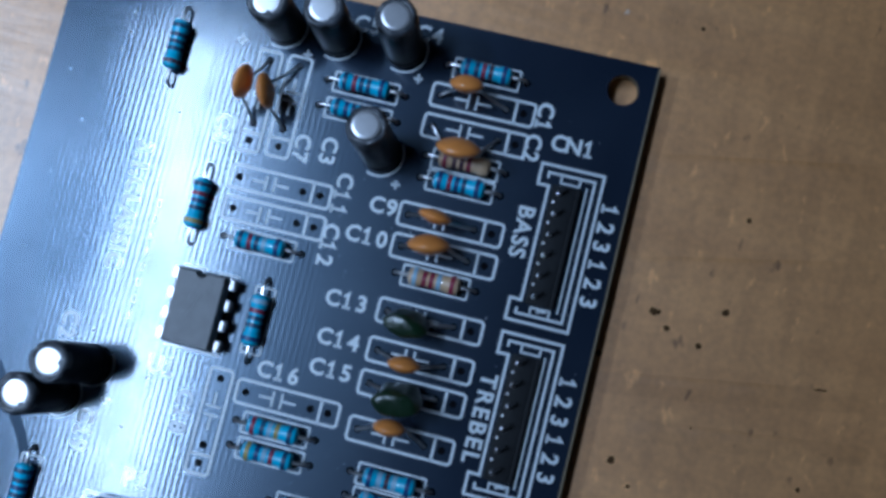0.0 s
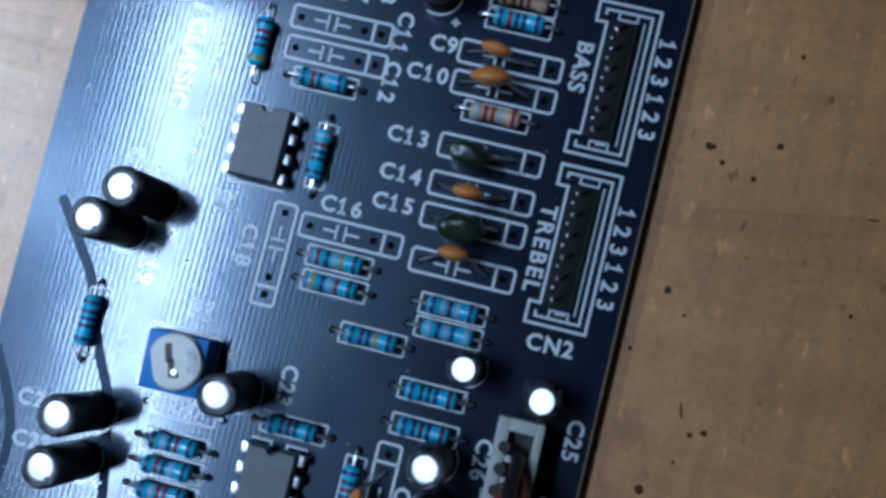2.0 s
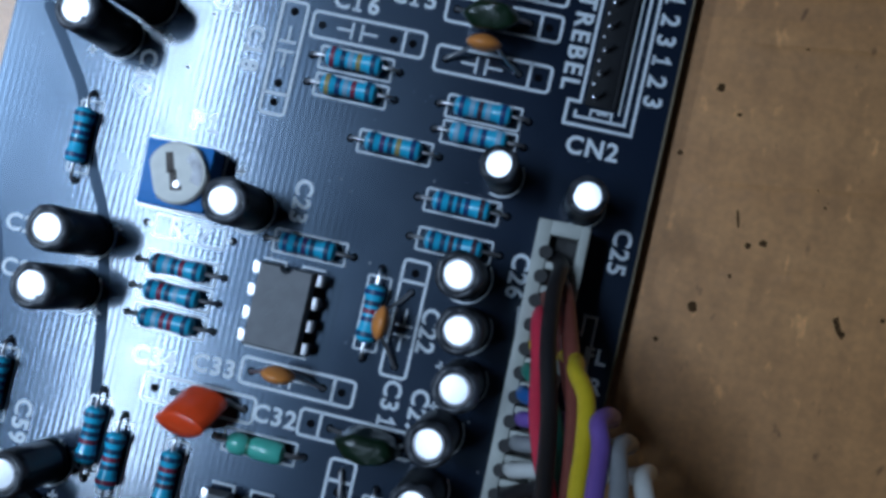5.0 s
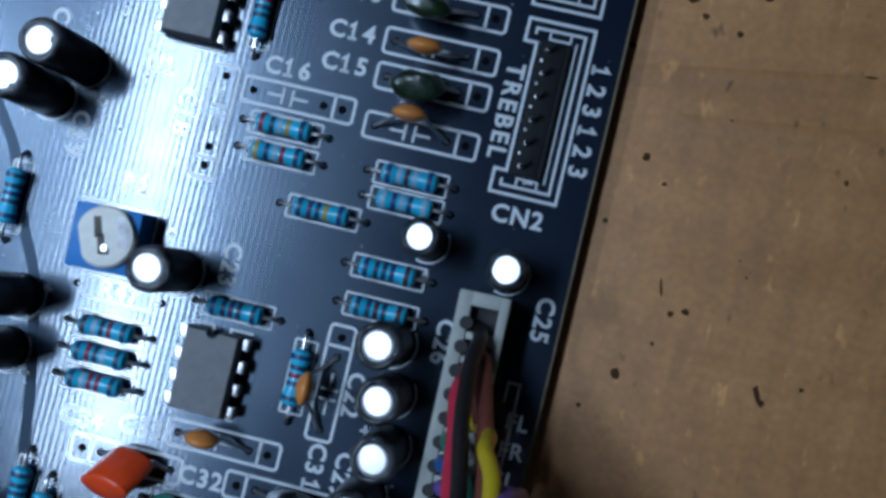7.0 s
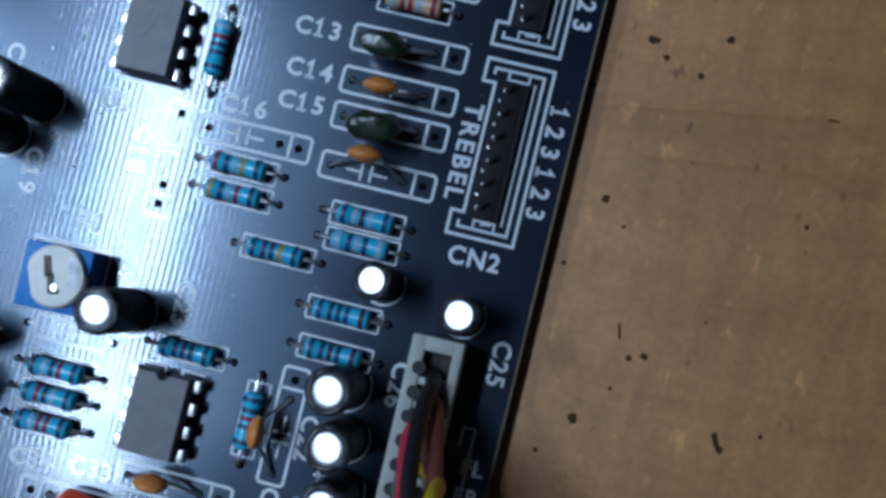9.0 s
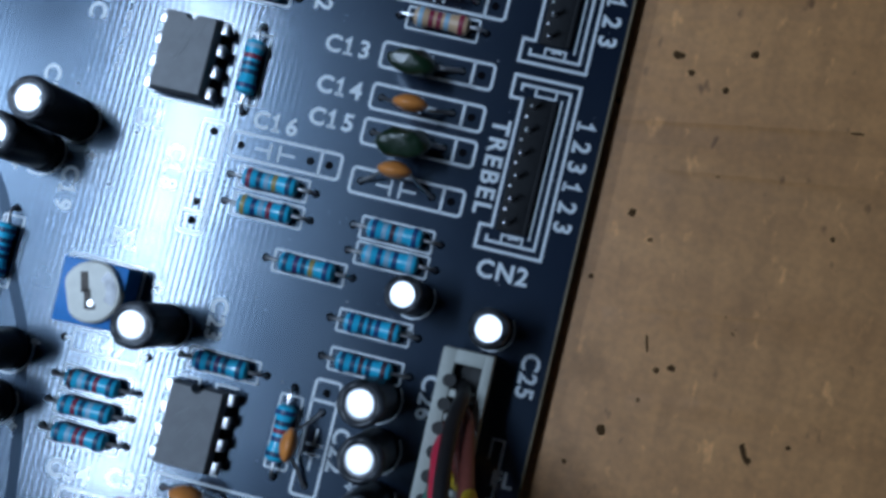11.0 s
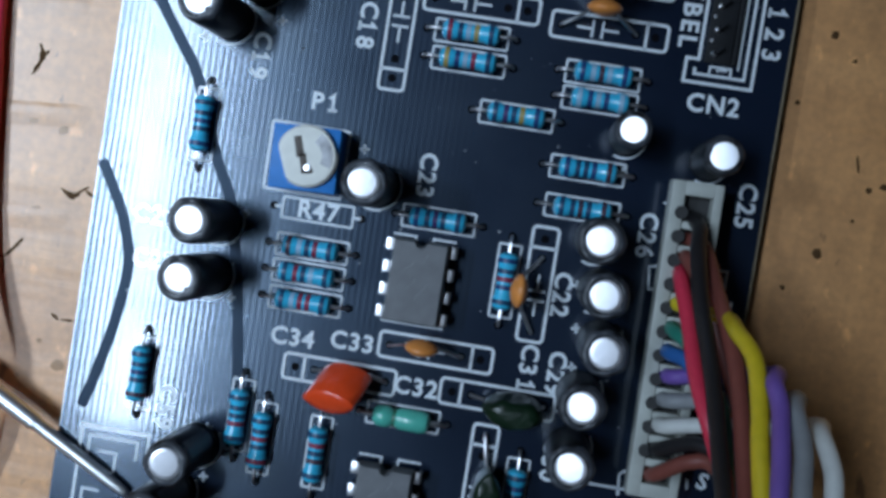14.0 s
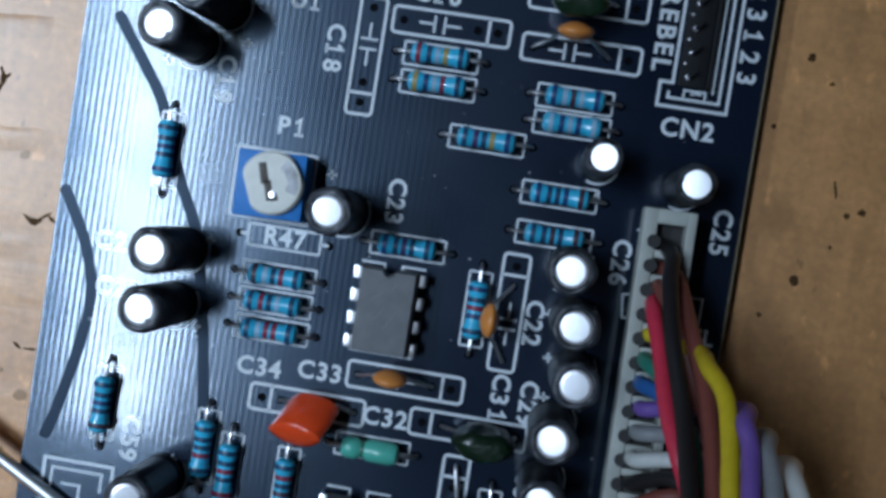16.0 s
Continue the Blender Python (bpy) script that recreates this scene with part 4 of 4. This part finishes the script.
rows = [[window.verts.new((0.35 + q * math.cos(a), 0.25 + q * math.sin(a), z)) for a in arc] for q, z in ((1.75 + 0.0, 5.2), (1.75, 5.33), (2.95, 5.31), (2.95, 5.2))]
for lo, hi in zip(rows, rows[1:]):
    for k in range(len(arc) - 1):
        window.faces.new((lo[k], lo[k + 1], hi[k + 1], hi[k]))
part("window", window, WIPER, dial, "mottled grey opening over the wiper")
part("wiper", revolve([(0.46, 5.25), (0.38, 5.45), (0, 5.5)], 14, shift=(0.65, -1.0, 0)), TIN, dial, "bright tinned wiper")
for px, py in ((-2.5, -2.4), (2.5, -2.4), (0, 2.5)):
    part("pin", box(px, py, 0.1, 0.6, 0.3, 0.7), TIN, trim)

# ---- white plug and its wires ----
plug = thing("wire_plug", "tall white nylon plug with a row of wire slots", "connector", -8.3, -66.9, 0, 0.8)
P_LEN, P_TOP = 33.8, 7.2
slot_wall = part("side_wall", box(-2.0, -P_LEN / 2, P_TOP - 1.5, 1.5, P_LEN, 3.0, 0.25), NYLON, plug)
part("header", box(0.2, -P_LEN / 2, 2.2, 3.4, P_LEN - 1.5, 4.4, 0.1), NYLON, plug, "narrow white header under the plug")
part("side_wall", box(2.2, -P_LEN / 2, P_TOP / 2, 1.0, P_LEN, P_TOP - 0.2, 0.2), NYLON, plug)
part("end_wall", box(0.2, -0.75, P_TOP / 2 + 1.5, 3.1, 1.5, P_TOP - 3.1, 0.12), NYLON, plug)
part("end_wall", box(0.2, -P_LEN + 0.75, P_TOP / 2 + 1.5, 3.1, 1.5, P_TOP - 3.1, 0.12), NYLON, plug)
# Near-black floor: the shade inside the white plug is put in its colour.
part("floor", box(0.2, -P_LEN / 2, 4.6, 3.0, P_LEN - 2.6, 0.7), SHADE, plug, "floor inside the plug, coloured dark for its shade")
for k in range(11):
    yy = -3.4 - 2.54 * k
    part("slot_rib", box(0.2, yy - 1.27, P_TOP - 1.3, 3.0, 0.85, 2.0, 0.25), NYLON, slot_wall)
    # Flat dark disc colours in the shade of an open wire slot.
    part("slot", revolve([(0, P_TOP - 0.4), (0.78, P_TOP - 0.4), (0.72, P_TOP + 0.012), (0, P_TOP + 0.012)], 14, shift=(-1.42, yy, 0)), SHADE, slot_wall, "dark disc coloured as the shade in a wire slot")

WIRES = (
    ("black", [(-8.6, -70.5, 4), (-7.8, -71.5, 8.5), (-8.0, -74.2, 12), (-7.5, -79.2, 16), (-6.1, -85.4, 20), (-5.3, -91.5, 25), (-4.3, -99, 31), (-1, -118, 40), (4, -150, 46)]),
    ("brown", [(-8.6, -73.0, 4), (-7.0, -73.6, 8.5), (-5.6, -78.0, 13), (-4.3, -82.6, 18), (-3.5, -87.5, 22), (-3.0, -93, 26), (-2.4, -100, 31), (0.5, -118, 39), (6, -150, 44)]),
    ("red", [(-8.4, -76.0, 4), (-8.8, -77.3, 9), (-7.9, -81.4, 13), (-7.1, -85.8, 17), (-5.9, -89.4, 19.6), (-4.7, -92.2, 20.4), (-3.2, -97, 22), (-0.5, -118, 33), (3, -150, 39)]),
    ("yellow", [(-8.4, -79.8, 4), (-8.4, -79.9, 7.4), (-7.0, -79.9, 9), (-5.6, -80.0, 11.5), (-4.6, -80.2, 16), (-4.6, -80.9, 20.5), (-3.4, -82.9, 24), (-2.9, -87, 27), (-2.5, -93, 30.5), (1, -118, 42), (7, -150, 48)]),
    ("green", [(-8.4, -82.4, 4), (-8.6, -82.6, 8.6), (-7.2, -83.6, 12), (-5.2, -86.5, 15), (-3.5, -93, 19), (-1, -118, 30), (2, -150, 38)]),
    ("blue", [(-8.4, -84.9, 4), (-8.6, -85.0, 8.4), (-7.0, -85.4, 11), (-4.6, -88, 14), (-2.6, -95, 19), (0.5, -118, 30), (5, -150, 38)]),
    ("purple", [(-8.4, -87.6, 4), (-8.1, -87.5, 7.8), (-6.5, -87.0, 9.2), (-3.5, -86.0, 12), (-0.6, -84.6, 18), (-1.3, -83.8, 24.5), (-2.2, -84.3, 27.6), (-1.7, -86.2, 29), (-1.6, -90, 31.5), (-1.2, -97, 35), (2.5, -118, 44), (8, -150, 50)]),
    ("grey", [(-8.4, -90.1, 4), (-8.1, -90.0, 7.9), (-6.0, -89.5, 9.4), (-2.5, -88.4, 12), (1.4, -86.7, 18), (0.6, -85.6, 25), (-0.2, -86.2, 28.2), (0.3, -89, 30.5), (0.3, -93.2, 33), (0.8, -100, 37), (4, -118, 45), (9, -150, 51)]),
    ("white", [(-8.4, -92.8, 4), (-8.1, -92.7, 8.4), (-6.2, -92.0, 10), (-2.5, -91.0, 12), (2.4, -89.4, 17), (3.1, -87.8, 24), (2.2, -87.9, 28.4), (2.9, -90.5, 31), (3.1, -94, 32.5), (3.6, -101, 36), (6, -118, 44), (10, -150, 50)]),
    ("black", [(-8.4, -95.5, 4), (-8.2, -95.4, 7.4), (-6.6, -94.3, 9.5), (-4.6, -93.4, 11.5), (-2, -94.5, 14), (1, -100, 20), (4, -118, 32), (8, -150, 41)]),
    ("brown", [(-8.4, -98.3, 4), (-8.2, -98.1, 7.4), (-6.8, -96.7, 9.5), (-5.2, -95.4, 11), (-3.0, -95.2, 12.5), (0, -99, 17), (2.5, -118, 29), (6, -150, 39)]),
    ("brown", [(-8.4, -74.8, 4), (-8.2, -75.2, 8.4), (-6.2, -78.5, 11), (-3.6, -85, 14), (-0.6, -93, 20), (1.4, -96.5, 25), (2.4, -101, 29), (5, -118, 38), (9, -150, 45)]),
)
for color, line in WIRES:
    name = {"black": "black", "brown": "red-brown", "red": "crimson", "grey": "light grey"}.get(color, color)
    ob = new("wire", mesh_from("wire", tube(line, 0.82, 12, 8), WIRE[color]))
    tagged(ob, f"{name} insulated wire rising out of the white plug", "wire", "wires of the white plug")

# ---- probe and the loose red wire ----
probe = thing("test_probe", "polished steel probe needle resting its tip on the board", "probe", 0, 0)
A, B = Vector((-96.5, -95.9, 1.2)), Vector((-65.9, -112.2, 0.75))
axis = (B - A)


def along(u):
    return tuple(A + axis * u)


part("shank", tube([along(-0.35), along(0.0), along(0.24)], 1.22, 18, 2), STEEL, probe)
part("collar", tube([along(0.24), along(0.255), along(0.27)], [0.8, 0.6, 0.8], 18, 2), STEEL, probe)
part("needle", tube([along(0.27), along(0.58), along(0.6), along(0.62), along(0.9), along(0.985), along(1.0)], [1.08, 1.05, 1.0, 0.82, 0.75, 0.55, 0.15], 18, 3), STEEL, probe)
part("grip", tube([along(-2.2), along(-0.37), along(-0.33)], [3.6, 3.2, 1.4], 18, 3), WIRE["black"], probe, "black insulated grip")
red_line = [(-93.0, 40, -2.05), (-92.4, -10, -2.05), (-91.6, -42, -2.05), (-90.8, -59.5, -2.05), (-90.0, -68, -2.0), (-89.4, -75.6, -1.9), (-88.5, -85.3, -1.1), (-87.4, -92.9, 1.0), (-86.5, -97.8, 2.8), (-86.1, -102.8, 3.0), (-85.9, -109.6, 1.2), (-85.9, -116.7, -0.9), (-86, -135, -2.0), (-87, -170, -2.05)]
tagged(new("loose_wire", mesh_from("loose_wire", tube(red_line, 0.93, 14, 8), WIRE["red"])), "crimson insulated wire lying across the cardboard and the probe", "wire")


# ---- marks on the cardboard ----
def blot(r, long, seed, thick):
    rng = random.Random(seed)
    bm = bmesh.new()
    n = 11
    rim = [(math.cos(2 * math.pi * k / n) * r * long * rng.uniform(0.7, 1.2), math.sin(2 * math.pi * k / n) * r * rng.uniform(0.7, 1.2)) for k in range(n)]
    lo = [bm.verts.new((x, y, 0)) for x, y in rim]
    hi = [bm.verts.new((x * 0.7, y * 0.7, thick)) for x, y in rim]
    for k in range(n):
        bm.faces.new((lo[k], lo[(k + 1) % n], hi[(k + 1) % n], hi[k]))
    bm.faces.new(hi)
    return bm


SPOTS = ((8.3, -30.5, .5), (5.4, -47.6, .65), (15.1, -15.3, .45), (1.0, -35.4, .5), (4.4, 7.0, .4), (6.3, -28.8, .6), (14.8, -27.0, .6), (12.5, -31.7, .55), (9.8, -36.8, .5),
         (13.8, -41.6, .35), (8.0, -50.2, .35), (27.5, -45.6, .4), (2.5, -55.7, .4), (19.4, -57.6, .55), (11.9, -64.3, .5), (13.5, -63.7, .55), (10.7, -68.0, .35),
         (7.5, -72.2, .75), (4.3, -76.6, .4), (23.7, -71.6, .55), (27.7, -69.2, .35), (22.8, -70.3, .4))
for i, (x, y, r) in enumerate(SPOTS):
    ob = new("speck", mesh_from("speck", blot(r * 0.72, 1.15, i, 0.04), SPECK))
    ob.matrix_basis = pose(x * MM, y * MM, (CARD_Z + 0.02) * MM, 0, 0, 37 * i)
    tagged(ob, "dark speck of dirt pressed into the cardboard", "speck", "specks on the cardboard")


def crack(line, wide, seed):
    """A torn nick: a thin uneven line that tapers at both ends."""
    rng, bm = random.Random(seed), bmesh.new()
    path = smooth_line([(*p, 0) for p in line], 5)
    rows = []
    for k, p in enumerate(path):
        ahead = path[min(k + 1, len(path) - 1)] - path[max(k - 1, 0)]
        side = Vector((-ahead.y, ahead.x, 0)).normalized()
        w = wide * (0.25 + math.sin(math.pi * k / (len(path) - 1))) * rng.uniform(0.5, 1.1)
        rows.append([bm.verts.new(p + side * f * w + Vector((0, 0, h))) for f, h in ((-1, 0), (-0.5, 0.03), (0.5, 0.03), (1, 0))])
    for lo, hi in zip(rows, rows[1:]):
        for k in range(3):
            bm.faces.new((lo[k], hi[k], hi[k + 1], lo[k + 1]))
    x, y = line[0]
    bmesh.ops.translate(bm, vec=(-x, -y, 0), verts=bm.verts)
    ob = new("nick", mesh_from("nick", bm, SPECK))
    ob.matrix_basis = pose(x * MM, y * MM, (CARD_Z + 0.01) * MM)
    tagged(ob, "dark torn nick in the cardboard's skin", "nick", "nicks in the cardboard")


for i, (wide, line) in enumerate((
        (.34, ((-85.7, -62.0), (-85.2, -63.6), (-86.2, -65.8))), (.18, ((-85.2, -63.6), (-84.4, -62.6))),
        (.36, ((-80.6, -78.6), (-79.2, -79.3), (-78.2, -78.9))), (.18, ((-78.9, -79.1), (-77.2, -77.9))), (.2, ((-77.6, -78.4), (-76.4, -79.2))),
        (.30, ((-86.4, -87.8), (-85.2, -86.4), (-84.3, -85.2))), (.15, ((-88.2, -87.6), (-86.3, -87.8))), (.14, ((-86.3, -87.8), (-86.2, -89.8))),
        (.22, ((-98.2, -66.0), (-97.0, -65.1), (-95.8, -65.8))), (.22, ((-94.6, -65.6), (-93.6, -65.0))),
        (.22, ((-79.6, -93.5), (-78.6, -94.2))), (.16, ((-78.4, -94.1), (-76.6, -94.0))),
        (.30, ((18.0, -56.6), (18.5, -57.6), (19.4, -58.6))), (.28, ((22.9, -69.8), (23.2, -71.0), (24.0, -72.2))),
        (.22, ((26.0, -34.3), (27.0, -33.6), (28.4, -33.3))), (.30, ((6.2, -29.3), (7.2, -28.6))), (.16, ((10.0, -60.6), (10.5, -62.6))))):
    crack(line, wide, 40 + i)
for i, (x, y, r, l, a) in enumerate(((-93.1, -88.1, .8, 1.5, 40), (-91.4, -86.9, .4, 1.3, 0), (-90.2, -89.6, .6, 1.6, 70), (-77.9, -99.6, .75, 1.2, 0), (-80.6, -97.0, .3, 1.0, 0))):
    ob = new("stain", mesh_from("stain", blot(r, l, 50 + i, 0.02), STAIN))
    ob.matrix_basis = pose(x * MM, y * MM, (CARD_Z + 0.02) * MM, 0, 0, a)
    tagged(ob, "greyish greasy stain on the brown cardboard", "stain", "stains on the cardboard")
for i, (x, y, r) in enumerate(((-85.1, -70.9, 1.0), (-81.4, -71.8, .8), (-96.7, -74.3, .8), (-83.1, -81.8, 1.1), (-97.2, -70.0, 1.1), (-5.3, 7.1, .5))):
    ob = new("scuff", mesh_from("scuff", blot(r * 0.62, 1.4, 80 + i, 0.02), PALE))
    ob.matrix_basis = pose(x * MM, y * MM, (CARD_Z + 0.02) * MM, 0, 0, 51 * i)
    tagged(ob, "pale scuffed patch where the cardboard's skin is torn", "scuff", "scuffs on the cardboard")
